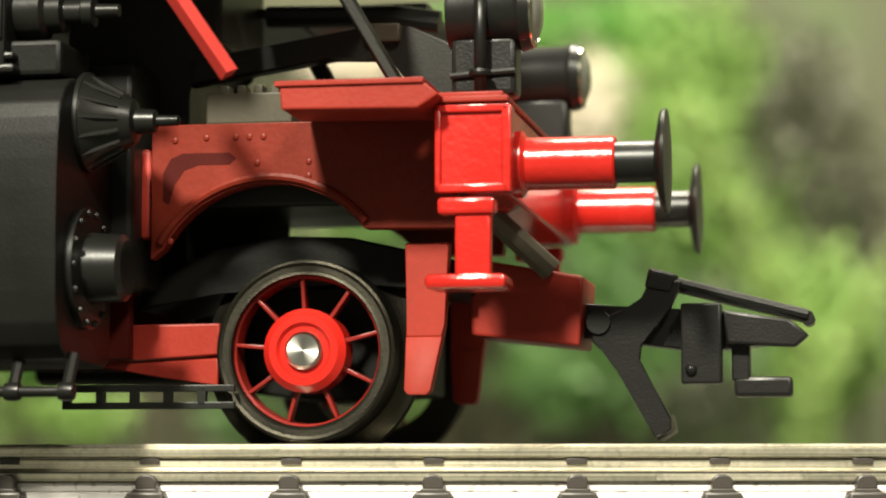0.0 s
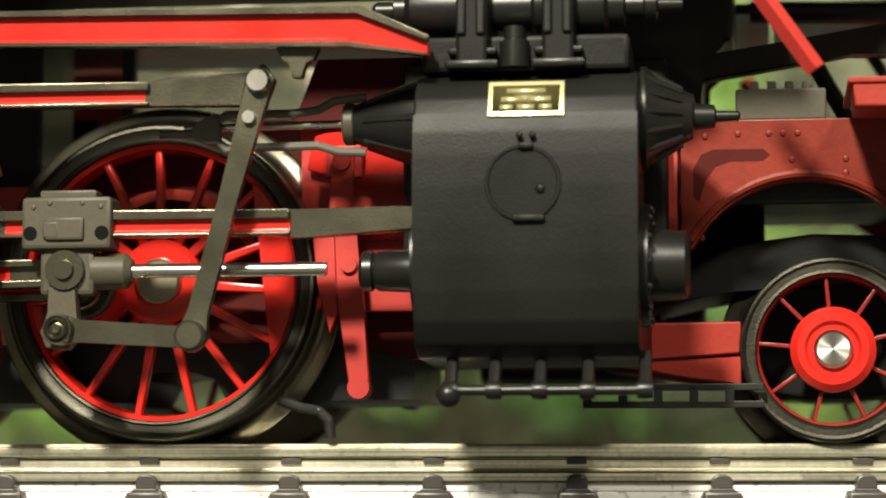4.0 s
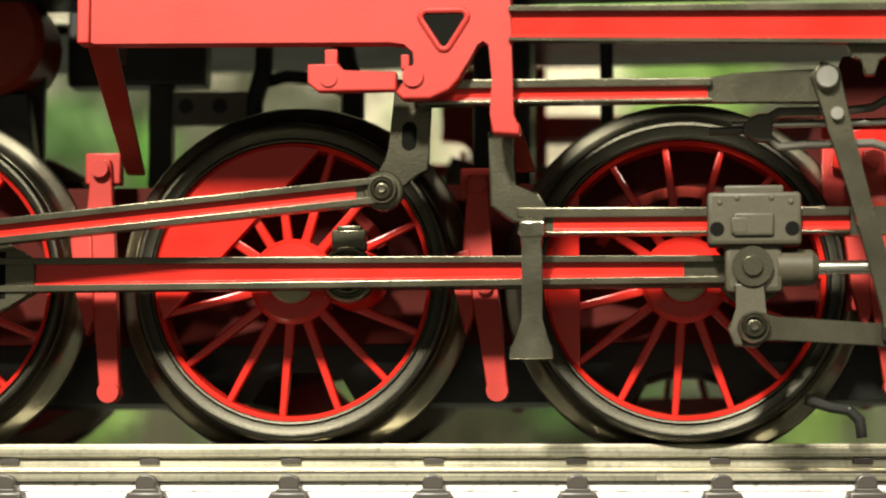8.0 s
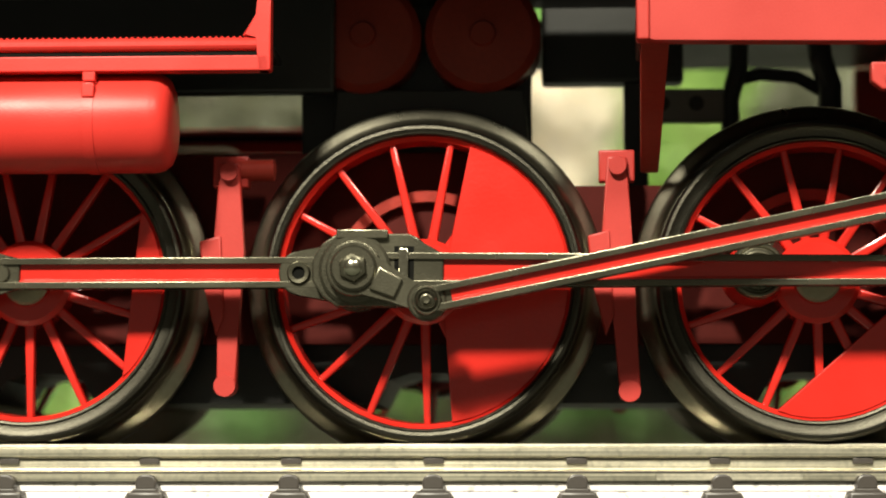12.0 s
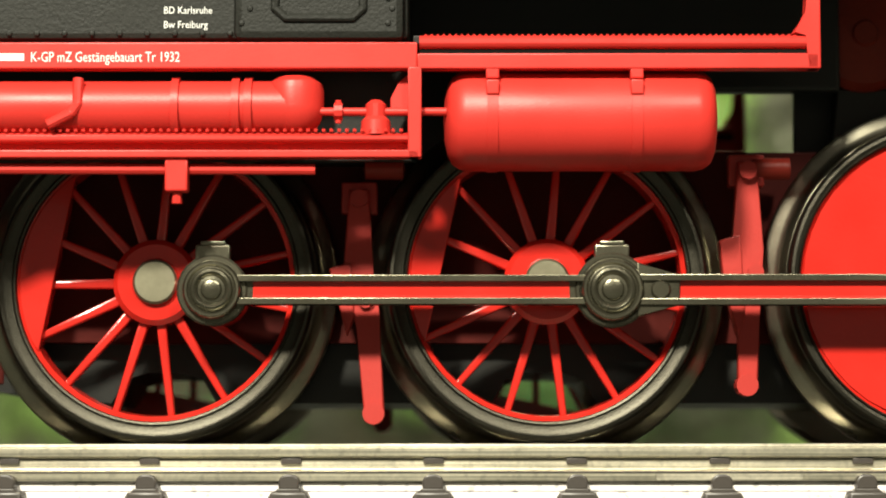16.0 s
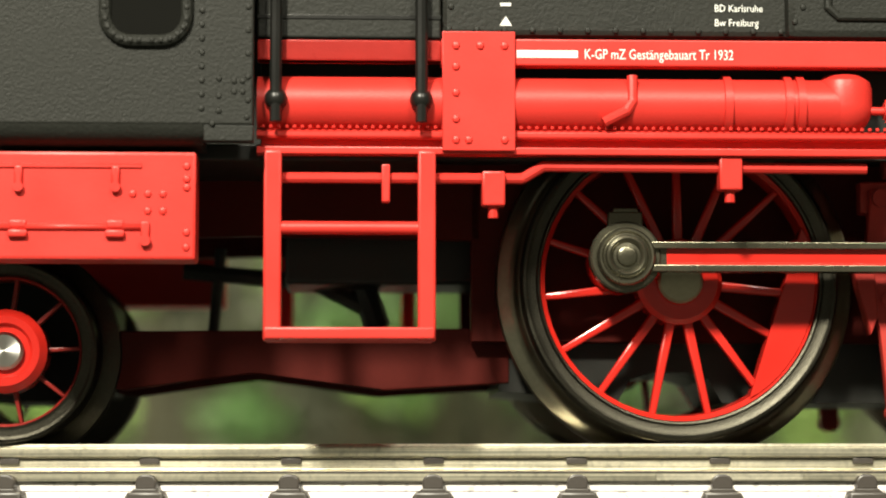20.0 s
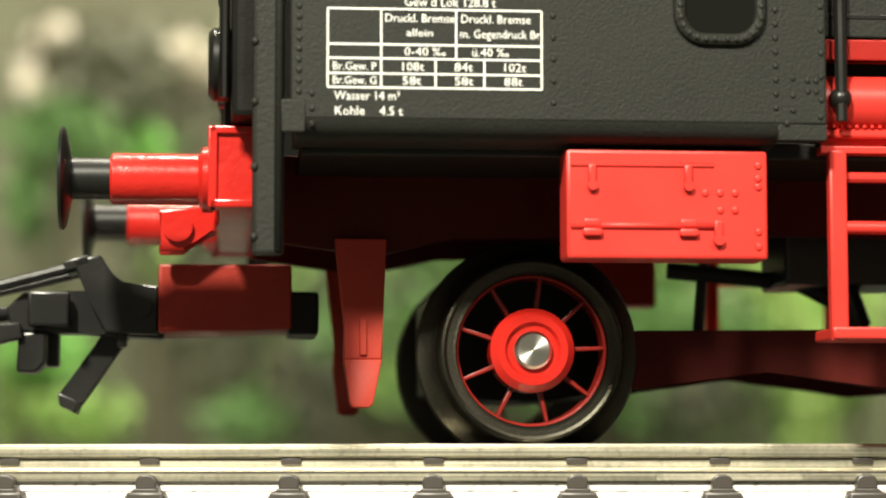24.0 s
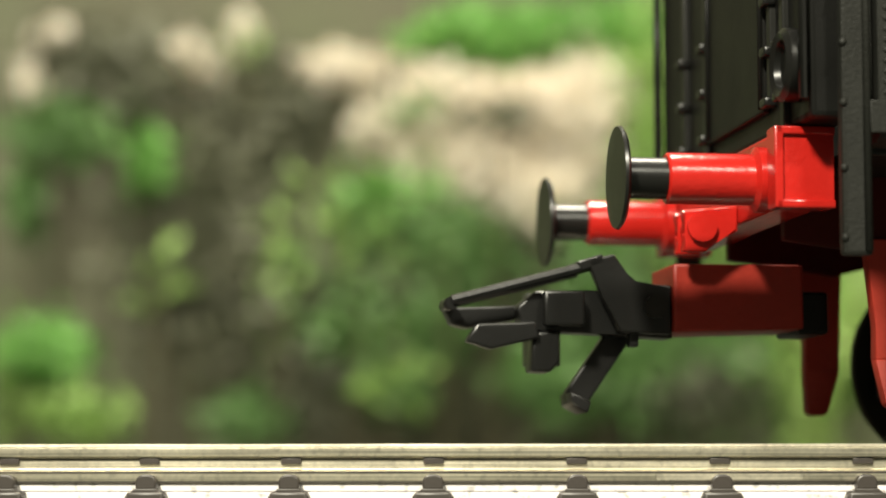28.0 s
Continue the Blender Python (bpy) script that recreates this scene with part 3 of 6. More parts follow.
# cylinder block
for s in (-1, 1):
    b = prism([(9.0, 4.2), (10.0, 3.8), (15.5, 4.0), (16.4, 4.6), (17.0, 5.6), (17.2, 7.0), (17.29, 8.6), (17.31, 10.2), (17.3, 11.8), (17.24, 13.2), (17.14, 14.3), (16.98, 15.1), (16.72, 15.9), (16.2, 16.6), (15.5, 17.08), (14.6, 17.3), (9.0, 17.3)], 55.7, 66.0, 0.14)
    bmesh.ops.transform(b, matrix=Matrix(((0, 1, 0, 0), (s, 0, 0, 0), (0, 0, 1, 0), (0, 0, 0, 1))), verts=b.verts)
    cyl = part("cylinder_block", b, CASING, loco, "satin black cylinder casing")
    c = s * 13.0
    part("valve_chest_cover", lathe([(0.8, 51.9), (0.9, 52.2), (1.05, 52.7), (1.5, 53.8), (1.95, 55.0), (2.1, 55.7)], "X", (0, c, 15.35), 24), BLACKGLOSS, cyl)
    part("valve_chest_cover", lathe([(2.3, 66.0), (2.3, 66.3), (1.75, 67.0), (1.3, 67.9), (1.05, 68.4), (0.62, 68.5), (0.55, 69.4), (0.28, 69.5), (0.25, 70.5), (0.1, 70.6)], "X", (0, c, 15.4), 24), BLACKGLOSS, cyl)
    for k in range(14):
        a = math.pi * 2 * k / 14
        d = Vector((0, math.cos(a), math.sin(a)))
        part("fin", rod(Vector((66.2, c, 15.4)) + d * 2.2, Vector((67.9, c, 15.4)) + d * 1.32, 0.15, 6, None, 0.12), BLACKGLOSS, cyl)
        if k % 2:
            part("fin", rod(Vector((55.6, c, 15.35)) + d * 2.0, Vector((52.9, c, 15.35)) + d * 1.1, 0.24, 6, None, 0.14), BLACKGLOSS, cyl)
        part("stud", ball(Vector((66.4, s * 13.2, 8.4)) + d * 2.65, 0.17, None, 1.0, 4), BLACKGLOSS, cyl)
    part("collar", lathe([(2.4, 66.0), (2.4, 66.25), (2.1, 66.35)], "X", (0, c, 15.4), 28), BLACKGLOSS, cyl)
    part("collar", lathe([(0.9, 51.8), (1.0, 51.9), (1.0, 52.3), (0.9, 52.4)], "X", (0, c, 15.35), 24), GREYPLASTIC, cyl)
    part("cylinder_cover", lathe([(2.9, 66.0), (2.9, 66.35), (1.7, 66.4), (1.6, 68.0), (1.3, 68.2), (0, 68.2)], "X", (0, s * 13.2, 8.4), 28), BLACKGLOSS, cyl)
    part("cylinder_cover", lathe([(2.9, 55.4), (2.9, 55.8)], "X", (0, s * 13.2, 8.4), 28), BLACKGLOSS, cyl)
    part("gland", lathe([(0.7, 52.7), (0.95, 52.9), (0.95, 53.3), (0.8, 53.4), (0.95, 53.6), (1.05, 55.6)], "X", (0, s * 13.6, 8.25), 20), BLACKGLOSS, cyl)
    if s < 0:
        b = lathe([(0, -17.36), (1.55, -17.36), (1.6, -17.44), (1.72, -17.44), (1.78, -17.2)], "Y", (60.8, 0, 11.88), 36)
        part("cover_disc", b, CASING, cyl)
        part("grip", box(60.3, 61.8, -17.6, -17.2, 10.1, 10.4, 0.1), CASING, cyl)
        part("hinge", box(60.6, 61.3, -17.6, -17.2, 13.4, 13.7, 0.1), CASING, cyl)
        for x in (60.65, 61.25):
            part("rivet", ball((x, -17.4, 14.05), 0.16, None, 0.7), CASING, cyl)
        part("cock", ball((61.6, -17.35, 11.6), 0.25, None, 0.6), CASING, cyl)
        # the plate follows the curve of the casing
        bars = ((16.22, 60.0, 61.8), (15.8, 59.75, 60.7), (15.8, 60.95, 62.05), (15.42, 59.7, 60.3), (15.42, 60.5, 61.3), (15.42, 61.5, 62.1))
        plate = [("builder_plate", box(59.15, 62.65, -17.45, -17.2, 15.0, 16.7, 0.04), BRASS, "small brass plate with worn print"),
                 ("plate_field", box(59.35, 62.45, -17.47, -17.4, 15.2, 16.5, 0), OLDBRASS, "tarnished field of the plate")]
        plate += [("print_bar", box(xa, xb, -17.49, -17.4, z0 - 0.12, z0 + 0.12, 0), BRASS, "") for z0, xa, xb in bars]
        for name, b, mat, label in plate:
            for v in b.verts:
                v.co.y += 0.3 + 0.46 * (v.co.z - 15.0)
            part(name, b, mat, cyl, label)
        part("drain_pipe", rod((57.2, -16.0, 2.5), (66.5, -16.0, 2.5), 0.25), BLACKGLOSS, cyl)
        for x in (57.3, 59.3, 61.4, 63.6, 66.2):
            part("pipe_joint", lathe([(0.4, x - 0.35), (0.45, x), (0.4, x + 0.35)], "X", (0, -16.0, 2.5), 12), BLACKGLOSS, cyl)
            part("drain_cock", rod((x, -16.0, 2.5), (x, -15.0, 4.2), 0.3, 8), BLACKGLOSS, cyl)
        part("pipe_end", ball((57.2, -16.0, 2.3), 0.6), BLACKGLOSS, cyl)
    pump = part("feed_pump", lathe([(0.3, 53.4), (0.45, 53.6), (0.45, 54.4), (0.8, 54.5), (0.8, 55.0), (1.15, 55.3), (1.3, 56.2), (1.3, 57.6), (1.05, 57.8), (1.05, 61.0), (1.3, 61.2), (1.3, 64.4), (1.0, 64.6), (1.0, 65.3), (0.6, 65.4), (0.6, 66.2), (0.75, 66.3), (0.75, 66.8), (0.35, 66.9), (0.3, 68.0)], "X", (0, s * 14.4, 20.5), 24), BLACKGLOSS, loco, "black pump on top of the cylinder")
    for x in (57.6, 61.6):
        part("strap", box(x, x + 1.5, s * 14.2 - 2.3, s * 14.2 + 2.3, 17.4, 22.2, 0.2), CASING, pump)
        for k in (0.05, 0.95):
            part("strap_rib", box(x + k, x + k + 0.45, s * 14.2 - 2.5, s * 14.2 + 2.5, 18.9, 22.3, 0.12), BLACKGLOSS, pump)
        part("strap_foot", box(x - 0.5, x + 2.0, s * 15.6 - 1.0, s * 15.6 + 1.0, 17.35, 17.75, 0.15), BLACKGLOSS, pump)
        part("strap_foot", box(x - 0.4, x + 1.9, s * 15.4 - 1.0, s * 15.4 + 1.0, 18.0, 18.35, 0.15), BLACKGLOSS, pump)
    part("pump_base", box(55.9, 65.6, s * 13.5 - 2.2, s * 13.5 + 2.2, 17.3, 19.0, 0.25), CASING, pump)
    part("lubricator", lathe([(0.7, 17.4), (0.7, 18.6), (0.5, 18.7), (0.5, 19.3)], "Z", (60.3, s * 16.0, 0), 16), BLACKGLOSS, pump)
for s in (-1, 1):
    part("frame_plate", box(48.6, 56.2, s * 7.0 - 0.3, s * 7.0 + 0.3, 6.8, 16.3, 0.1), REDPINK, loco)
    part("guide_plate", prism([(49.0, 13.9), (49.4, 15.6), (52.4, 16.3), (55.6, 16.4), (55.6, 13.4), (51.0, 13.3)], s * 7.7 - 0.2, s * 7.7 + 0.2, 0.1), REDGLOSS, loco)
    part("cross_drum", lathe([(1.5, 50.4), (1.7, 50.7), (1.7, 55.6)], "X", (0, s * 7.3, 12.0), 20), DULLRED, loco)
    part("slanted_plate", prism([(48.3, 16.0), (49.6, 19.4), (56, 19.4), (56, 16.0)], s * 8.0 - 0.3, s * 8.0 + 0.3, 0.1), SHADERED, loco)
part("sand_pipe", pipe([(47.6, -7.6, 2.4), (48.8, -7.8, 2.0), (49.7, -8.0, 1.85), (50.2, -8.0, 1.35), (50.3, -8.0, 0.5)], 0.27), BLACK, loco)
for z in (2.15, 3.0):
    part("brake_rigging", box(62.6, 71.5, -6.2, -5.8, z - 0.17, z + 0.17, 0.05), BLACK, loco)
for k in range(5):
    part("rigging_link", box(62.6 + k * 1.75, 63.05 + k * 1.75, -6.2, -5.8, 2.1, 3.05, 0.05), BLACK, loco)
part("frame_end", box(66.1, 67.5, -7.3, -6.4, 10.4, 14.9, 0.25), BRICKRED, loco)
part("smokebox_saddle", box(54, 67, -9, 9, 8, 19, 0.3), BLACK, loco)

# front footplate, buffer beam, lamps
for s in (-1, 1):
    b = prism([(75.75, 16.75), (75.85, 15.55), (82.3, 15.45), (83.3, 16.1), (82.5, 16.75)], s * 12.4 - 2.0, s * 12.4 + 2.0, 0.1)
    b = box(75.55, 82.6, *sorted((s * 6.5, s * 14.55)), 16.62, 16.88, 0.05, b)
    part("footplate_box", b, DULLRED, loco)
    part("front_block", box(70.3, 74.7, s * 6.2 - 1.3, s * 6.2 + 1.3, 16.0, 17.55, 0.1), GREYPLASTIC, loco)
    for k in range(4):
        part("block_knob", box(71.0 + 0.85 * k, 71.45 + 0.85 * k, *sorted((s * 6.4, s * 7.4)), 17.4, 17.95, 0.08), GREYPLASTIC, loco)
    part("red_stay", rod((70.5, s * 16.9, 22.0), (74.05, s * 16.9, 16.85), 0.46, 4), REDPINK, loco)
    part("lamp_stay", rod((77.5, s * 10.5, 22.5), (80.8, s * 10.5, 16.9), 0.36, 6), BLACK, loco)
beam = part("buffer_beam", box(84.2, 86.2, -12.3, 12.3, 11.6, 15.9, 0.15), REDBRUSH, loco, "glossy red buffer beam")
part("beam_plank", box(82.8, 86.3, -13.0, 13.0, 15.9, 16.2, 0.08, box(82.9, 86.0, -12.6, 12.6, 16.2, 16.45, 0.08)), DULLRED, loco)
for s in (-1, 1):
    panel = part("beam_end", box(82.9, 86.2, s * 12.1 - 0.5, s * 12.1 + 0.5, 11.8, 15.75, 0.05), REDBRUSH, beam)
    for x0, x1, z0, z1 in ((82.8, 86.3, 11.7, 12.1), (82.8, 86.3, 15.45, 15.85), (82.8, 83.1, 11.7, 15.8), (85.95, 86.4, 11.7, 15.8)):
        part("flange", box(x0, x1, s * 12.2 - 0.62, s * 12.2 + 0.62, z0, z1, 0.1), REDBRUSH, beam)
    part("bracket", box(82.9, 85.6, s * 12.2 - 0.6, s * 12.2 + 0.6, 10.7, 11.5, 0.2), REDBRUSH, beam)
    part("step_post", box(83.7, 85.4, s * 12.2 - 0.35, s * 12.2 + 0.35, 7.4, 11.0, 0.15), REDBRUSH, beam)
    part("step_tread", box(82.4, 86.2, s * 12.0 - 1.3, s * 12.0 + 1.3, 7.2, 7.9, 0.25), REDBRUSH, beam)


def buffer(x, s, d, z):
    """d: +1 ahead, -1 astern."""
    u = part("buffer", lathe([(1.6, x - d * 0.2), (1.6, x + d * 0.3), (1.25, x + d * 0.5), (1.25, x + d * 4.6), (1.15, x + d * 4.7)], "X", (0, s * 10.05, z), 28), REDBRUSH, loco)
    part("plunger", lathe([(1.0, x + d * 4.5), (1.0, x + d * 6.6)], "X", (0, s * 10.05, z), 24), BLACKGLOSS, u)
    part("buffer_head", lathe([(0.6, x + d * 6.4), (1.1, x + d * 6.55), (2.3, x + d * 6.8), (2.5, x + d * 6.95), (2.45, x + d * 7.1), (0, x + d * (7.25 if s < 0 else 7.12))], "X", (0, s * 10.05, z), 36), BLACKGLOSS, u)


for s in (-1, 1):
    buffer(86.3, s, 1, 13.3)
    buffer(-86.3, s, -1, 12.85)
    lamp = part("head_lamp", lathe([(1.7, 83.0), (1.75, 83.2), (1.75, 86.2), (1.9, 86.5), (1.75, 87.0), (0.9, 87.0)], "X", (0, s * 9.6, 20.7), 28), BLACKGLOSS, loco, "black lamp with a glass lens")
    part("lens", lathe([(0, 87.5), (0.8, 87.42), (1.3, 87.22), (1.55, 86.95)], "X", (0, s * 9.6, 20.7), 24), GLASS, lamp)
    part("lens_rim", lathe([(1.5, 87.0), (1.55, 87.15), (1.72, 87.1), (1.74, 86.95)], "X", (0, s * 9.6, 20.7), 28), WORN, lamp, "bright lens rim")
    part("lamp_socket", box(83.2, 86.3, s * 9.6 - 1.0, s * 9.6 + 1.0, 16.6, 19.4, 0.25), COUPGREY, lamp)
    part("lamp_post", rod((84.75, s * 9.6 + s * 1.85, 16.6), (84.75, s * 9.6 + s * 1.85, 22.6), 0.3, 10), BLACKGLOSS, lamp)
    part("post_ring", lathe([(0.5, 17.35), (0.55, 17.5), (0.5, 17.65)], "Z", (84.75, s * 9.6 + s * 1.85, 0), 12), BLACKGLOSS, lamp)
    part("socket_rail", rod((83.2, s * 10.7, 17.5), (86.3, s * 10.7, 17.7), 0.16, 8), BLACKGLOSS, lamp)
part("deck_bar", prism([(68.5, 18.5), (68.5, 19.8), (77.6, 21.2), (80.0, 21.2), (82.2, 20.2), (82.6, 17.2), (80.6, 17.2), (79.0, 19.7), (76, 19.7)], -4.5, -3.2, 0.1), BLACK, loco)
part("bar_tip", box(77.9, 79.6, -5.0, -4.4, 20.35, 21.3, 0.12), GREYPLASTIC, loco)
part("deck_stay", rod((74.2, 0, 20.2), (76.0, 0, 17.0), 0.45, 8), BLACK, loco)
part("deck_pipe", pipe([(71.0, 2, 23.2), (78.0, 2, 23.0), (80.4, 2, 22.6)], 0.6), BLACK, loco)
part("frame_stretcher", box(67.8, 83.5, -5.2, 5.2, 12.1, 15.8, 0.2), BLACK, loco)
part("pivot_block", box(66, 71.6, -2, 5, 8.0, 12.6, 0.2), SHADEBLACK, loco)
part("truck_frame", prism([(66, 8.2), (70, 10.2), (74, 10.7), (77, 10.6), (83, 9.2), (83, 7.6), (77, 8.3), (70, 8.0), (66, 7.0)], -4.2, 4.2, 0.15), CASING, loco)
# plates above the view, added to shade drums, wheels and deck bar
for s in (-1, 1):
    part("deck_shade_plate", box(72.2, 79.5, *sorted((s * 3.0, s * 12.8)), 23.3, 23.9, 0.1), BLACK, loco)
    part("unseen_running_plate", box(-23.9, 72, *sorted((s * 3.0, s * 16.6)), 23.3, 23.9, 0.1), BLACK, loco)
part("smokebox_foot", prism([(62, 15.0), (68.5, 15.0), (68.5, 19.6), (69.4, 20.4), (70.2, 20.6), (70.2, 26), (62, 26)], -4.5, 4.5, 0.3), BLACK, loco)
part("beam_stay", rod((83.4, -5, 12.2), (86.9, -3, 8.9), 0.62, 8), BROWNHOSE, loco, "grey-brown brake hose")
for s in (-1, 1):
    for top, foot, k in (([(80.2, 10), (82.4, 10), (82.15, 6.0), (82.05, 5.4), (80.25, 5.4), (80.3, 6.0)], [(80.25, 5.42), (82.05, 5.42), (81.6, 2.75), (81.4, 2.55), (80.5, 2.55), (80.3, 2.75)], 6.2),
                         ([(-80.1, 10.4), (-77.5, 10.4), (-77.7, 6.0), (-77.72, 4.4), (-79.65, 4.4), (-79.6, 6.0)], [(-79.65, 4.42), (-77.72, 4.42), (-78.2, 2.2), (-78.4, 2.0), (-79.2, 2.0), (-79.35, 2.2)], 6.3)):
        b = prism(foot, s * k - 0.45, s * k + 0.45, 0.08)
        for v in b.verts:
            v.co.y += s * 0.28 * (max(p[1] for p in foot) - v.co.z)
        part("guard_iron", prism(top, s * k - 0.45, s * k + 0.45, 0.08, b), IRONRED, loco)
    part("iron_rib", box(-78.85, -78.5, s * 6.75 - 0.15, s * 6.75 + 0.15, 4.6, 6.4, 0.05), IRONRED, loco)


# couplers
def coupler(x, d, m, up):
    """d: +1 ahead, -1 astern; m: the side of the release lever; up: height over the front one."""
    def q(pts):
        return [(x + d * a, z + up) for a, z in pts]

    def span(a, c):
        return sorted((a, c))
    part("coupler_shaft_box", prism(q([(-5.5, 9.6), (0.2, 8.6), (0, 5.1), (-5.5, 5.7)] if d > 0 else [(-6.8, 8.5), (0, 8.5), (0, 5.0), (-6.8, 5.2)]), -2.6, 2.6, 0.15), DULLRED, loco, "brown-red coupler pocket")
    tone = COUPGREY if d > 0 else COUPBLACK
    body = [(-0.3, 7.3), (4.6, 7.2), (6.9, 7.15), (7.8, 6.3), (7.5, 5.1), (3.7, 5.0), (-0.3, 4.75)] if d < 0 else [(-0.3, 7.4), (1.6, 7.2), (5.0, 7.0), (6.8, 6.9), (10.6, 5.9), (10.8, 5.4), (7.5, 5.0), (5.5, 4.9), (1.0, 5.5), (-0.3, 5.6)]
    c = part("coupler", prism(q(body), -1.0, 1.0, 0.12), tone, loco, "black hook coupler")
    if d > 0:
        part("lever", prism(q([(0.5, 5.4), (0.9, 6.4), (2.3, 7.0), (3.1, 7.4), (3.6, 8.65), (5.1, 8.3), (4.5, 7.0), (3.8, 6.0), (2.9, 5.2), (2.8, 4.4), (4.5, 1.5), (4.5, 0.9), (3.7, 0.5), (3.3, 1.2), (1.9, 3.9), (1.1, 4.8)]), *span(m * 2.3, m * 1.5), 0.1), tone, c)
        part("lever_bend", prism(q([(3.2, 8.0), (3.45, 9.0), (4.85, 8.65), (4.5, 7.75)]), *span(m * 2.45, m * 1.4), 0.15), tone, c)
    else:
        part("lever", prism(q([(0, 7.4), (1.9, 7.5), (2.4, 7.9), (2.95, 9.0), (4.4, 8.7), (3.6, 6.8), (2.7, 5.0), (0, 4.9)]), -2.2, -1.5, 0.12), tone, c)
        part("lever_arm", prism(q([(1.2, 5.4), (2.6, 5.6), (5.1, 2.0), (5.0, 1.3), (4.2, 1.0)]), 0.4, 1.2, 0.1), tone, c)
        part("pivot_stop", box(*span(x - 1.6, x - 2.1), -1.6, -0.8, 4.3 + up, 5.2 + up, 0.1), tone, c)
    part("lever_foot", prism(q([(3.3, 1.3), (4.3, 1.8), (4.5, 0.9), (3.7, 0.4)] if d > 0 else [(4.0, 1.5), (5.1, 2.0), (5.0, 1.3), (4.2, 0.9)]), -1.2, 2.0, 0.1), tone, c)
    part("lever_top", prism(q([(3.4, 8.5), (3.6, 9.0), (4.9, 8.6), (4.7, 8.1)]), -2.2, 2.2, 0.1), tone, c)
    for v in (-1, 1):
        part("loop_side", rod((x + d * 4.2, v * 1.9, 8.4 + up), (x + d * 11.2, v * 1.4, 6.6 + up), 0.28, 8), tone, c)
    part("loop_bow", rod((x + d * 11.2, -1.4, 6.5 + up), (x + d * 11.2, 1.4, 6.5 + up), 0.35, 8), tone, c)
    if d > 0:
        part("hook_plate", box(*span(x + 5.0, x + 7.0), -2.4, -1.0, 3.2, 7.2, 0.12, ball((x + 5.5, -2.45, 3.9), 0.3)), tone, c)
        part("hook_neck", box(*span(x + 7.4, x + 8.3), -0.8, 0.8, 3.4, 5.4, 0.1), tone, c)
        part("hook", box(*span(x + 7.5, x + 10.4), -0.8, 0.8, 2.6, 3.6, 0.2), tone, c)
        part("jaw", prism(q([(7.0, 6.9), (10.3, 6.4), (11.3, 5.6), (10.6, 5.0), (7.2, 5.2)]), -1.6, -0.9, 0.15), tone, c)
    else:
        part("hook_plate", box(*span(x - 5.2, x - 7.0), 1.0, 2.4, 3.4 + up, 7.2 + up, 0.12), tone, c)
        part("hook_neck", prism(q([(5.7, 5.1), (7.1, 5.0), (7.2, 3.0), (6.2, 2.95), (5.7, 3.5)]), -1.6, 0.4, 0.15), tone, c)
        part("hook", prism(q([(6.8, 4.7), (7.0, 5.5), (10.0, 5.4), (10.6, 4.5), (9.3, 4.1)]), -2.0, -1.0, 0.12), tone, c)
        part("jaw", prism(q([(7.5, 6.5), (11.4, 6.35), (11.0, 5.5), (10.2, 5.3), (7.5, 5.8)]), 0.4, 1.8, 0.12), tone, c)
        part("latch", box(*span(x - 4.5, x - 6.6), -2.2, -1.4, 5.3 + up, 7.1 + up, 0.15), tone, c)
    part("pivot", rod((x + d * 0.9, -2.5, 6.3 + up), (x + d * 0.9, 2.5, 6.3 + up), 0.6), BLACK, c)


coupler(88.3, 1, -1, 0.0)
part("pocket_end", box(-82.3, -80.7, -2.3, 2.3, 5.9, 8.1, 0.2), CASING, loco)
coupler(-88.9, -1, 1, 0.95)

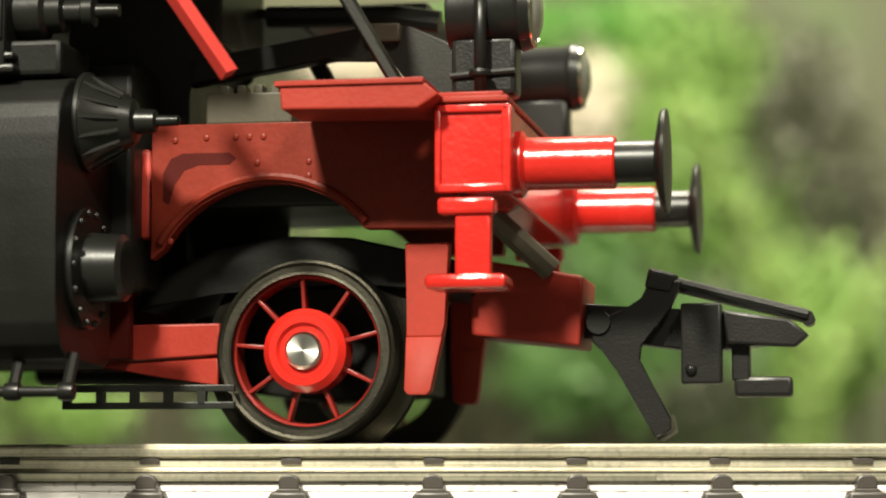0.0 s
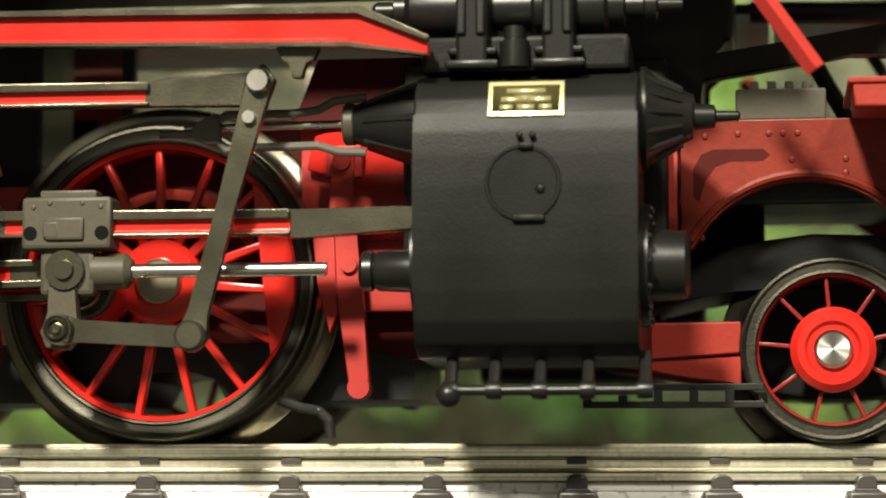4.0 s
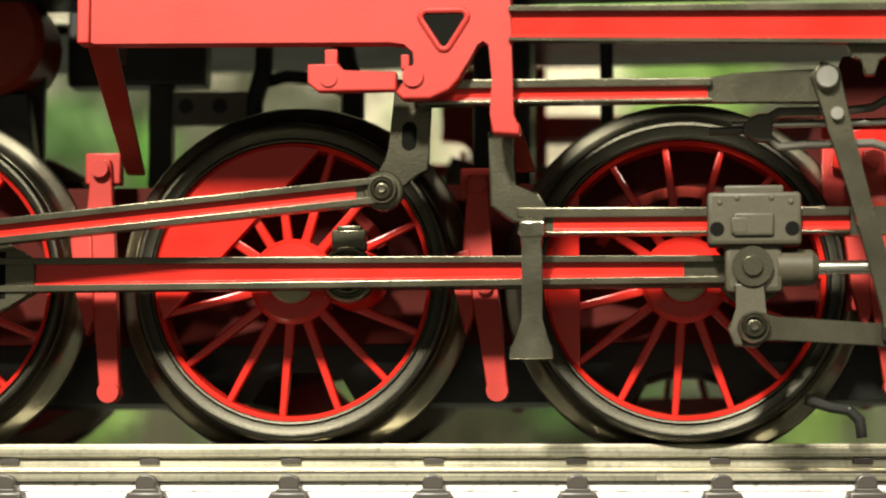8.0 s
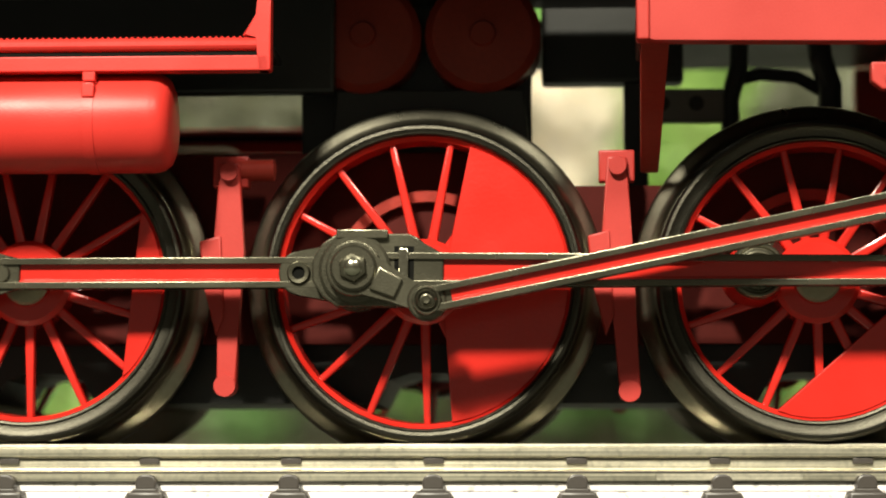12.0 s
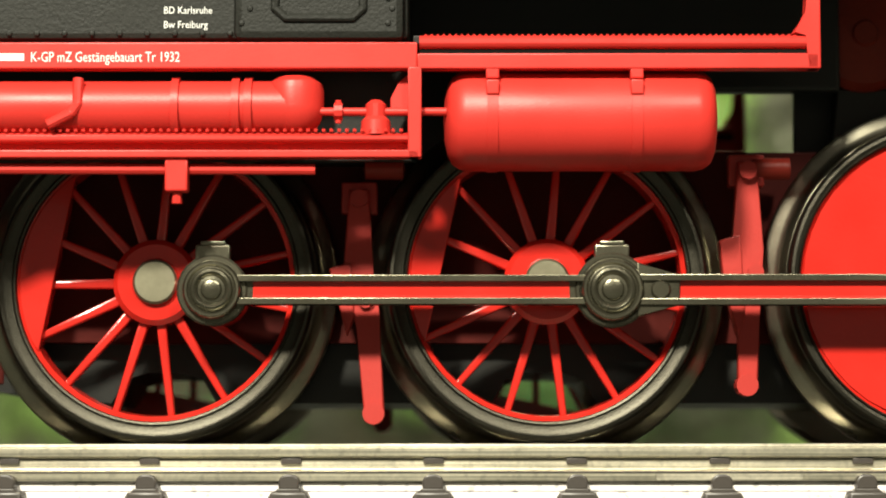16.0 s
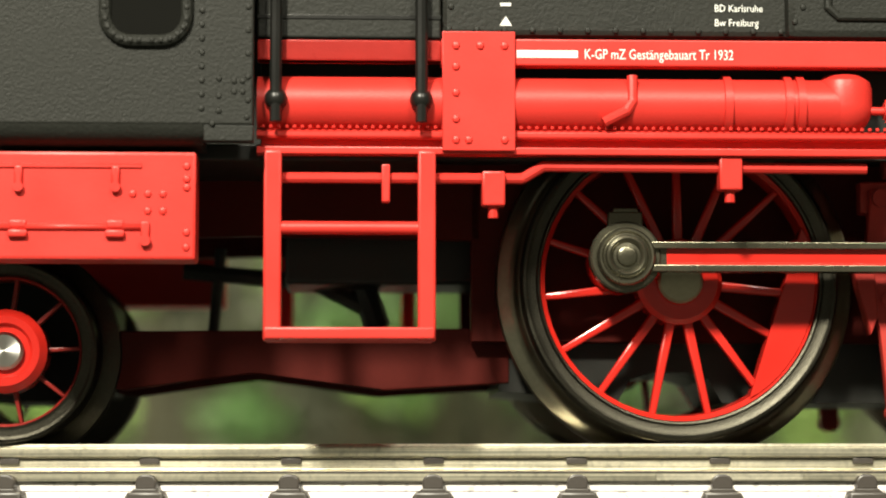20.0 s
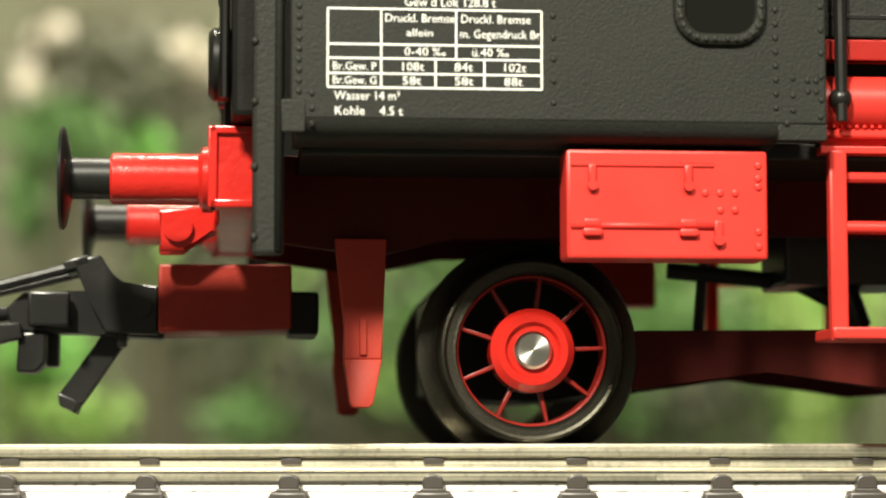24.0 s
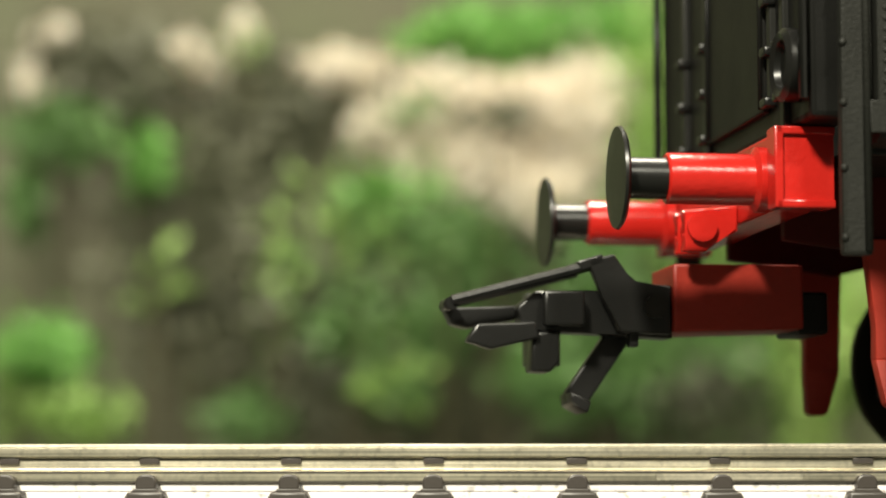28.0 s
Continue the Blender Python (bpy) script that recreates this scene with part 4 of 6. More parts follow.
# running bars and brackets above the wheels
for s in (-1, 1):
    o = s * 16.6
    b = prism([(33.6, 18.9), (33.6, 20.3), (53.2, 20.1), (56.4, 18.6), (56.4, 17.9), (52.8, 18.5)], o - 0.5, o + 0.5, 0.06)
    bar = part("running_bar", b, REDGLOSS, loco, "red bar edged in dark nickel")
    part("groove_lip", rod((33.8, o + s * 0.5, 19.0), (52.7, o + s * 0.5, 18.62), 0.15, 14), LIP, bar)
    w0, w1 = sorted((o + s * 0.3, o + s * 0.85))
    part("upper_edge", prism([(33.6, 20.15), (33.6, 20.45), (53.3, 20.25), (56.5, 18.75), (56.4, 18.5), (53.1, 19.95)], w0, w1, 0.05), ROD, bar, "dark nickel edge")
    part("lower_edge", prism([(33.6, 18.75), (33.6, 18.95), (52.8, 18.55), (56.4, 17.95), (56.4, 17.8), (52.7, 18.35)], w0, w1, 0.05), ROD, bar, "dark nickel edge")
    part("bar_clip", prism([(49.2, 18.5), (51.3, 18.45), (51.0, 17.8), (50.6, 17.8), (50.5, 17.0), (50.0, 17.0), (49.9, 17.8), (49.5, 17.8)], o - 0.3, o + 0.3, 0.08), ROD, bar)
    plate = [(13.3, 19.1), (13.3, 23.2)] if s < 0 else [(27.4, 18.85), (27.4, 23.2)]
    br = part("link_bracket", prism(plate + [(33.7, 23.2), (33.7, 15.3), (34.1, 14.9), (34.1, 14.4), (32.8, 14.5), (32.7, 15.4), (32.8, 17.0), (32.75, 18.7), (32.4, 18.95), (32.05, 18.75), (31.7, 17.9), (31.3, 17.1), (30.8, 16.55), (29.9, 16.15), (28.6, 16.15), (28.25, 16.5), (28.9, 17.2), (29.25, 17.8), (29.2, 18.4), (28.7, 18.85), (28.0, 18.85)] + ([(14.0, 19.0)] if s < 0 else []), o - 0.6, o + 0.6, 0.1), REDPINK, loco, "plain red plastic bracket with a triangular hole")
    tri = arc(29.75, 20.0, 0.3, 210, 90, 4) + arc(31.35, 20.0, 0.3, 90, -30, 4) + arc(30.55, 18.75, 0.3, -30, -150, 4)
    b = pipe([(x, o + s * 0.6, z) for x, z in tri + tri[:1]], 0.15, 8)
    part("hole_rim", b, REDPINK, br)
    part("hole", prism(tri, o - 0.62, o + 0.62, 0), SHADEBLACK, br)
    b = prism([(24.1, 17.9), (25.6, 17.9), (25.8, 17.5), (28.3, 17.5), (28.3, 16.6), (24.6, 16.6), (24.1, 17.0)], o - 0.4, o + 0.4, 0.08)
    b = box(24.9, 25.5, o - 0.3, o + 0.3, 17.8, 18.6, 0.05, b)
    b = box(28.5, 28.9, o - 0.3, o + 0.3, 17.6, 18.3, 0.05, b)
    b = rod((29.1, o - 0.75, 17.2), (29.1, o + 0.75, 17.2), 0.5, 16, b)
    b = rod((25.1, o - 0.5, 17.2), (25.1, o + 0.5, 17.2), 0.4, 16, b)
    part("link_carrier", b, REDPINK, br)
    if s < 0:
        b = prism([(13.35, 19.5), (14.75, 19.5), (14.5, 13.9), (13.6, 13.9)], -16.9, -16.2, 0.08)
        for v in b.verts:
            v.co.y += (19.5 - v.co.z) * 1.5
        part("bracket_leg", b, DULLRED, br)
        part("end_rib", box(13.15, 13.75, -17.45, -16.2, 19.0, 23.2, 0.08), REDPINK, br)
        part("rear_bracket", box(13.35, 13.8, o + 0.7, -9.4, 19.3, 21.4, 0.1), SHADERED, br)
    # radius rod, slide bar, hanger
    q = s * 15.6
    rr = part("radius_rod", prism([(29.2, 16.0), (29.2, 17.2), (43.0, 17.1), (44.0, 17.35), (48.4, 17.5), (48.6, 16.4), (48.0, 15.9), (43.0, 16.0)], q - 0.35, q + 0.35, 0.06), ROD, loco, "dark nickel rod with a red inlay")
    part("inlay", prism([(29.4, 16.2), (29.4, 16.75), (42.8, 16.68), (42.8, 16.15)], q - 0.37, q + 0.37, 0), REDGLOSS, rr)
    part("groove_lip", rod((31.2, q + s * 0.38, 16.25), (42.8, q + s * 0.38, 16.2), 0.13, 12), LIP, rr)
    w0, w1 = sorted((q + s * 0.3, q + s * 0.68))
    part("upper_edge", prism([(29.2, 16.75), (29.2, 17.2), (43.0, 17.1), (43.0, 16.7)], w0, w1, 0.06), ROD, rr)
    part("lower_edge", prism([(29.2, 16.0), (29.2, 16.18), (43.0, 16.14), (43.0, 15.98)], w0, w1, 0.05), ROD, rr)
    sb = part("slide_bar", prism([(33.8, 10.0), (33.8, 11.3), (48.0, 11.2), (55.6, 11.3), (55.6, 10.2), (50, 9.85), (48.0, 10.0)], s * 13.6 - 0.5, s * 13.6 + 0.5, 0.06), ROD, loco, "dark nickel slide bar with a red inlay")
    part("inlay", prism([(35.5, 10.15), (35.5, 10.8), (49.4, 10.75), (49.4, 10.1)], s * 13.6 - 0.53, s * 13.6 + 0.53, 0), REDGLOSS, sb)
    part("groove_lip", rod((35.5, s * 14.13, 10.24), (49.4, s * 14.13, 10.19), 0.13, 12), LIP, sb)
    w0, w1 = sorted((s * 14.05, s * 14.45))
    part("upper_edge", prism([(33.8, 10.8), (33.8, 11.3), (49.4, 11.2), (49.4, 10.75)], w0, w1, 0.06), ROD, sb)
    part("lower_edge", prism([(33.8, 10.0), (33.8, 10.15), (49.4, 10.1), (49.4, 9.95)], w0, w1, 0.05), ROD, sb)
    b = prism([(32.4, 15.0), (33.6, 15.0), (33.6, 12.3), (34.8, 12.0), (35.3, 11.2), (35.0, 10.4), (33.6, 10.6), (32.5, 11.4)], s * 13.9 - 0.5, s * 13.9 + 0.5, 0.12)
    part("slide_bar_bracket", b, ROD, sb)
    b = prism([(33.95, 10.6), (35.05, 10.6), (35.0, 9.7), (34.88, 9.2), (34.88, 6.0), (35.1, 5.2), (35.45, 4.7), (35.5, 4.1), (33.4, 4.1), (33.45, 4.7), (33.85, 5.2), (34.1, 6.0), (34.1, 9.2), (33.95, 9.7)], s * 14.5 - 0.3, s * 14.5 + 0.3, 0.08)
    b = box(33.9, 35.1, s * 14.85 - 0.12, s * 14.85 + 0.12, 9.9, 10.6, 0.08, b)
    part("rod_guard", b, WORN, sb, "bright metal hanger")
    vs = part("valve_spindle", rod((44.0, s * 13.0, 15.3), (53, s * 13.0, 15.4), 0.2), STEEL, loco)
    part("guide_rod", pipe([(45.3, s * 13.6, 15.3), (46.2, s * 13.6, 15.85), (49.4, s * 13.6, 15.85), (50.6, s * 13.5, 16.0), (51.4, s * 13.4, 16.45), (52.9, s * 13.3, 16.6)], 0.21), PALEGREY, vs)
    part("guide_rod", pipe([(45.3, s * 13.6, 15.0), (46.2, s * 13.6, 14.15), (47.4, s * 13.6, 14.25), (50.6, s * 13.5, 14.3), (51.6, s * 13.4, 14.0), (52.9, s * 13.3, 13.95)], 0.21), PALEGREY, vs)
    part("fork", prism([(44.5, 14.75), (44.5, 15.3), (45.2, 15.75), (45.9, 15.75), (45.9, 14.4), (45.2, 14.4)], s * 13.5 - 0.35, s * 13.5 + 0.35, 0.12), PALEGREY, vs)
    part("spindle_tip", rod((42.9, s * 13.5, 14.95), (44.8, s * 13.5, 15.0), 0.2, 10), PALEGREY, vs)


# frame details behind the second axle
part("bracket_strut", prism([(32.9, 15.8), (33.9, 15.4), (34.6, 13.3), (33.6, 13.3)], -12.6, -11.8, 0.1), DULLRED, loco)
part("frame_pipe", pipe([(18.8, 0, 14.5), (18.7, 0, 18.8), (19.2, 0, 20.6), (19.3, 0, 23.4)], 0.5, 10), BLACK, loco)
part("frame_pipe", pipe([(19.2, 0.5, 20.0), (20.4, 0.5, 20.3), (22.4, 0.5, 20.1), (24.0, 0.5, 19.2)], 0.35, 10), BLACK, loco)
part("frame_pipe", pipe([(24.0, 0, 14.0), (24.1, 0, 19.5), (23.6, 0, 21.0), (23.4, 0, 23.4)], 0.65, 10), BLACK, loco)
part("perforated_plate", box(13.9, 18.4, -0.4, 0.4, 17.6, 19.4, 0.1), PALEGREY, loco)
for x in (15.05, 16.9):
    part("plate_hole", rod((x, -0.43, 18.6), (x, 0.3, 18.6), 0.42, 16), BLACK, loco)
for x0, x1, z0, z1 in ((13.0, 14.3, 14.0, 23), (37.4, 38.1, 14.0, 23)):
    part("frame_bar", box(x0, x1, -0.5, 0.5, z0, z1, 0.15), BLACK, loco)

# brake hangers between the wheels
def brake(x, top, s, dx=0.0, dz=0.0):
    """dx, dz: how far the foot is shifted from the usual place."""
    y = s * 8.6
    h = part("brake_hanger", prism([(x - 0.5, top), (x + 0.5, top), (x + 0.75, top - 4.5), (x + 1.0 + dx / 2, 7.0), (x + 1.3 + dx, 2.8 + dz), (x + 0.9 + dx, 2.2 + dz), (x + 0.3 + dx, 2.3 + dz), (x - 0.1 + dx / 2, 6.0), (x - 0.8, top - 4.3)], y - 0.35, y + 0.35, 0.1), REDPINK, loco, "dull red plastic brake hanger")
    part("brake_block", prism([(x - 1.5, top - 4.0), (x - 0.4, top - 3.7), (x - 0.2, 6.6), (x - 0.6, 5.6), (x - 1.2, 8.0)], y - 0.55, y + 0.55, 0.1), REDPINK, h)
    part("pin", rod((x, y - 0.75, top - 0.5), (x, y + 0.75, top - 0.5), 0.45, 14), REDPINK, h)
    part("pin", rod((x + 0.75 + dx, y - 0.6, 2.75 + dz), (x + 0.75 + dx, y + 0.6, 2.75 + dz), 0.55, 14), REDPINK, h)
    part("pin", rod((x + 0.35, y - 0.6, top - 5.6), (x + 0.35, y + 0.6, top - 5.6), 0.4, 14), REDPINK, h)
    part("hanger_foot", box(x - 0.9, x + 0.9, s * 8.0 - 0.5, s * 8.0 + 0.5, top - 1.2, top + 0.4, 0.1), REDPINK, h)


for s in (-1, 1):
    for x, top, dx, dz in ((51.0, 14.6, 0.1, 0.2), (31.5, 13.6, 0.2, 0.1), (12.4, 14.6, -0.2, 0.1), (-7.1, 14.4, -0.9, 0.4), (-26.6, 13.0, 0.0, -1.0)):
        brake(x, top, s, dx, dz)

for s in (-1, 1):
    for x in (-5.9, -25.4):
        part("brake_tube", lathe([(0, x - 1.0), (0.55, x - 0.9), (0.55, x + 1.0), (0, x + 1.1)], "X", (0, s * 8.2, 14.1), 16), DULLRED, loco)
# drums and box under the boiler
for x in (-0.6, 5.6):
    part("drum", lathe([(0, -6.5), (0.6, -6.5), (0.7, -6.3), (2.6, -6.2), (3.0, -5.8), (3.0, -2)], "Y", (x, 0, 21.4), 28), MIDRED, loco)
part("drum_backing", box(-4.0, 8.1, -3.8, -3.2, 14.5, 26, 0.1), BLACK, loco)
part("frame_beam", box(8.6, 16.2, -1, 1, 19.7, 26, 0.2), BLACK, loco)
part("inner_block", box(30.8, 33.8, -3, 3, 13.5, 26, 0.2), BLACK, loco)
part("drum_bracket", prism([(-2.4, 14.5), (-2.0, 18.6), (7.7, 18.6), (8.1, 14.5)], -5.6, -4.0, 0.1), BLACK, loco)

# side beam, air tank, pipework
for s in (-1, 1):
    o = s * 14.9
    y0, y1 = o - 0.5, o + 0.5
    sb = part("side_beam", box(-23.6, -4.4, y0, y1, 18.02, 18.75, 0.06, box(-48.9, -23.6, y0, y1, 18.02, 19.3, 0.08)), RED, loco, "red side beam")
    b = prism([(-4.95, 18.02), (-4.3, 18.02), (-4.3, 22.4), (-4.95, 22.4), (-4.95, 20.7), (-5.7, 19.7), (-4.95, 19.7)], y0, y1, 0.08)
    b = rod((-23.5, o + s * 0.2, 19.32), (-5.0, o + s * 0.2, 19.32), 0.33, 14, b)
    part("tread_rail", b, RED, sb)
    b = None
    for k in range(62):
        b = ball((-23.2 + k * 0.29, o + s * 0.3, 19.62), 0.1, b, 1.0, 3)
    part("tread_studs", b, RED, sb)
    part("beam_groove", box(-23.5, -5.0, o - 0.25, o + 0.25, 18.7, 19.2, 0), SHADEBLACK, sb)
    if s < 0:
        part("running_plate", box(-23.8, -4.5, min(o, s * 9), max(o, s * 9), 19.3, 19.7, 0.05), BLACK, sb)
    tank = part("air_tank", lathe([(0, -22.35), (1.0, -22.3), (1.7, -22.15), (2.1, -21.95), (2.35, -21.6), (2.45, -21.2), (2.45, -10.2), (2.35, -9.75), (2.1, -9.42), (1.7, -9.25), (1.0, -9.15), (0, -9.12)], "X", (0, s * 13.2, 15.8), 44), RED, loco, "red riveted air tank with two straps")
    for x in (-20.0, -13.1):
        b = lathe([(2.5, x - 0.26), (2.5, x + 0.26), (2.4, x + 0.26), (2.4, x - 0.26), (2.5, x - 0.26)], "X", (0, s * 13.2, 15.8), 44)
        part("strap", b, RED, tank)
        w0, w1 = sorted((s * 14.2, s * 15.35))
        part("strap_clamp", box(x - 0.32, x + 0.32, w0, w1, 17.55, 18.2, 0.08), RED, tank)
        w0, w1 = sorted((s * 14.8, s * 15.62))
        part("strap_buckle", box(x - 0.3, x + 0.3, w0, w1, 16.75, 17.45, 0.06), RED, tank)
    p = part("cross_pipe", lathe([(1.35, -57.6), (1.35, -29.6)], "X", (0, s * 14.2, 16.25), 32), RED, loco, "thick red pipe along the side")
    b = ball((-29.5, s * 14.2, 16.25), 1.4, None, 1.0, 16)
    b = lathe([(1.4, 16.25), (1.4, 17.1), (1.3, 17.45), (0.9, 17.75), (0, 17.85)], "Z", (-29.5, s * 14.2, 0), 32, b)
    for x in (-32.3, -31.7, -35.2):
        b = lathe([(1.52, x - 0.18), (1.52, x + 0.18), (1.3, x + 0.18), (1.3, x - 0.18), (1.52, x - 0.18)], "X", (0, s * 14.2, 16.25), 32, b)
    part("pipe_flange", b, RED, p)
    part("branch_pipe", pipe([(-39.8, s * 15.3, 17.55), (-39.8, s * 15.45, 16.3), (-40.1, s * 15.5, 15.85), (-41.2, s * 15.5, 15.3)], 0.26), RED, p)
    b = rod((-28.4, s * 14.6, 16.05), (-22.2, s * 14.6, 16.05), 0.2)
    b = lathe([(0.42, -27.6), (0.42, -27.2)], "X", (0, s * 14.6, 16.05), 10, b)
    b = rod((-27.4, s * 14.6, 15.5), (-27.4, s * 14.6, 16.6), 0.15, 8, b)
    b = lathe([(0.75, 14.9), (0.7, 15.6), (0.5, 15.8), (0.5, 16.4), (0.25, 16.6)], "Z", (-25.6, s * 14.6, 0), 14, b)
    part("stop_valve", b, RED, p)
    part("backing_plate", box(-57.5, -23.9, *sorted((s * 12.3, s * 12.8)), 13.9, 19.4, 0.05), BLACK, p)
    rail = part("lower_rail", box(-57.6, -23.5, y0, y1, 13.75, 14.1, 0.06), RED, loco, "red lower rail with a rod above it")
    b = rod((-57.6, o + s * 0.1, 14.72), (-24.0, o + s * 0.1, 14.72), 0.25, 10)
    part("tread_rail", b, RED, rail)
    b = None
    for k in range(90):
        b = ball((-57.3 + k * 0.37, o + s * 0.35, 15.05), 0.11, b, 1.0, 3)
    part("tread_studs", b, RED, rail)
    part("rail_web", box(-57.4, -24.0, o - s * 0.4 - 0.15, o - s * 0.4 + 0.15, 13.9, 15.0, 0.03), RED, rail)
    part("end_bracket", prism([(-24.0, 15.9), (-24.0, 17.9), (-24.5, 17.5), (-24.9, 16.7), (-24.9, 16.2)], o - s * 0.5 - 0.15, o - s * 0.5 + 0.15, 0.04, box(-24.05, -23.4, y0, y1, 13.75, 18.1, 0.06)), RED, rail)
    pl = part("gusset_plate", box(-48.85, -45.4, s * 15.5 - 0.15, s * 15.5 + 0.15, 13.9, 19.6, 0.04), RED, loco, "red riveted joint plate")
    part("plate_rivets", rivets(line((-48.2, 18.9), (-45.9, 18.9), 3) + line((-48.2, 17.9), (-48.2, 15.4), 3) + line((-48.2, 14.4), (-47.6, 14.4), 2) + [(-45.9, 14.4)], s * 15.65, 0.2), RED, pl)
    part("plate_edge", box(-57.6, -48.9, y0, y1, 18.2, 19.2, 0.08), RED, rail)
    part("brake_pipe", pipe([(-57.0, s * 14.6, 12.7), (-45.0, s * 14.6, 12.7), (-44.0, s * 14.6, 13.3), (-28.5, s * 14.6, 13.25)], 0.26), RED, loco)
    for x, z in ((-46.4, 12.1), (-35.1, 12.9)):
        b = box(x - 0.55, x + 0.55, s * 14.7 - 0.5, s * 14.7 + 0.5, z - 0.75, z + 0.9, 0.1)
        b = rod((x, s * 14.7, z - 1.3), (x, s * 14.7, z - 0.7), 0.25, 8, b)
        part("pipe_box", b, RED, loco)
    part("pipe_clip", box(-51.7, -51.3, s * 14.8 - 0.4, s * 14.8 + 0.4, 11.5, 13.3, 0.08), RED, loco)
    # ladder
    L = s * 15.2
    ld = part("step_ladder", box(-57.25, -56.4, L - 0.35, L + 0.35, 4.9, 13.9, 0.12), RED, loco, "red cab step ladder")
    part("rail_post", box(-50.0, -49.15, L - 0.35, L + 0.35, 4.9, 13.9, 0.12), RED, ld)
    part("rung", box(-57.2, -49.2, *sorted((L + s * 0.5, L - s * 3.2)), 5.0, 5.55, 0.1), RED, ld)
    part("rung", rod((-56.6, L, 10.25), (-49.8, L, 10.25), 0.32, 12), RED, ld)
    for x in (-56.7, -49.85):
        b = rod((x, s * 15.9, 16.3), (x, s * 15.9, 30), 0.3, 10)
        b = ball((x, s * 15.7, 16.3), 0.55, b)
        b = rod((x, s * 15.9, 15.2), (x, s * 15.9, 16.3), 0.28, 8, b)
        part("grab_rail", b, BLACKGLOSS, loco)
    # tool box
    tb = part("tool_box", box(-69.8, -60.35, s * 15.0 - 1.2, s * 15.0 + 1.2, 8.62, 13.7, 0.16), RED, loco, "red tool box with hinges and rivets")
    f = s * 16.2
    part("hinge_rod", rod((-69.6, f, 10.15), (-62.8, f, 10.15), 0.17, 8), RED, tb)
    part("lid_seam", rod((-69.6, f, 13.0), (-62.9, f, 13.0), 0.12, 6), RED, tb)
    for x in (-68.6, -64.1):
        part("hinge", box(x - 0.45, x + 0.45, f - 0.3, f + 0.3, 9.65, 10.0, 0.1), RED, tb)
        part("hinge", box(x - 0.4, x + 0.4, f - 0.2, f + 0.2, 10.1, 10.45, 0.08), RED, tb)
        part("latch", rod((x, f - s * 0.2, 12.0), (x, f + s * 0.28, 12.0), 0.24, 10, box(x - 0.19, x + 0.19, f - 0.22, f + 0.22, 12.1, 13.0, 0.1)), RED, tb)
    part("hasp", rod((-62.7, f - s * 0.2, 9.5), (-62.7, f + s * 0.3, 9.5), 0.26, 10, box(-62.9, -62.5, f - 0.2, f + 0.2, 9.5, 10.4, 0.08)), RED, tb)
    part("tool_box_rivets", rivets([(-63.3, 11.7), (-62.6, 11.7), (-61.9, 11.7), (-62.6, 10.9), (-61.9, 10.9), (-60.8, 12.4), (-60.8, 12.0), (-60.8, 9.9), (-60.8, 9.2), (-60.8, 13.0)], f, 0.19), RED, tb)

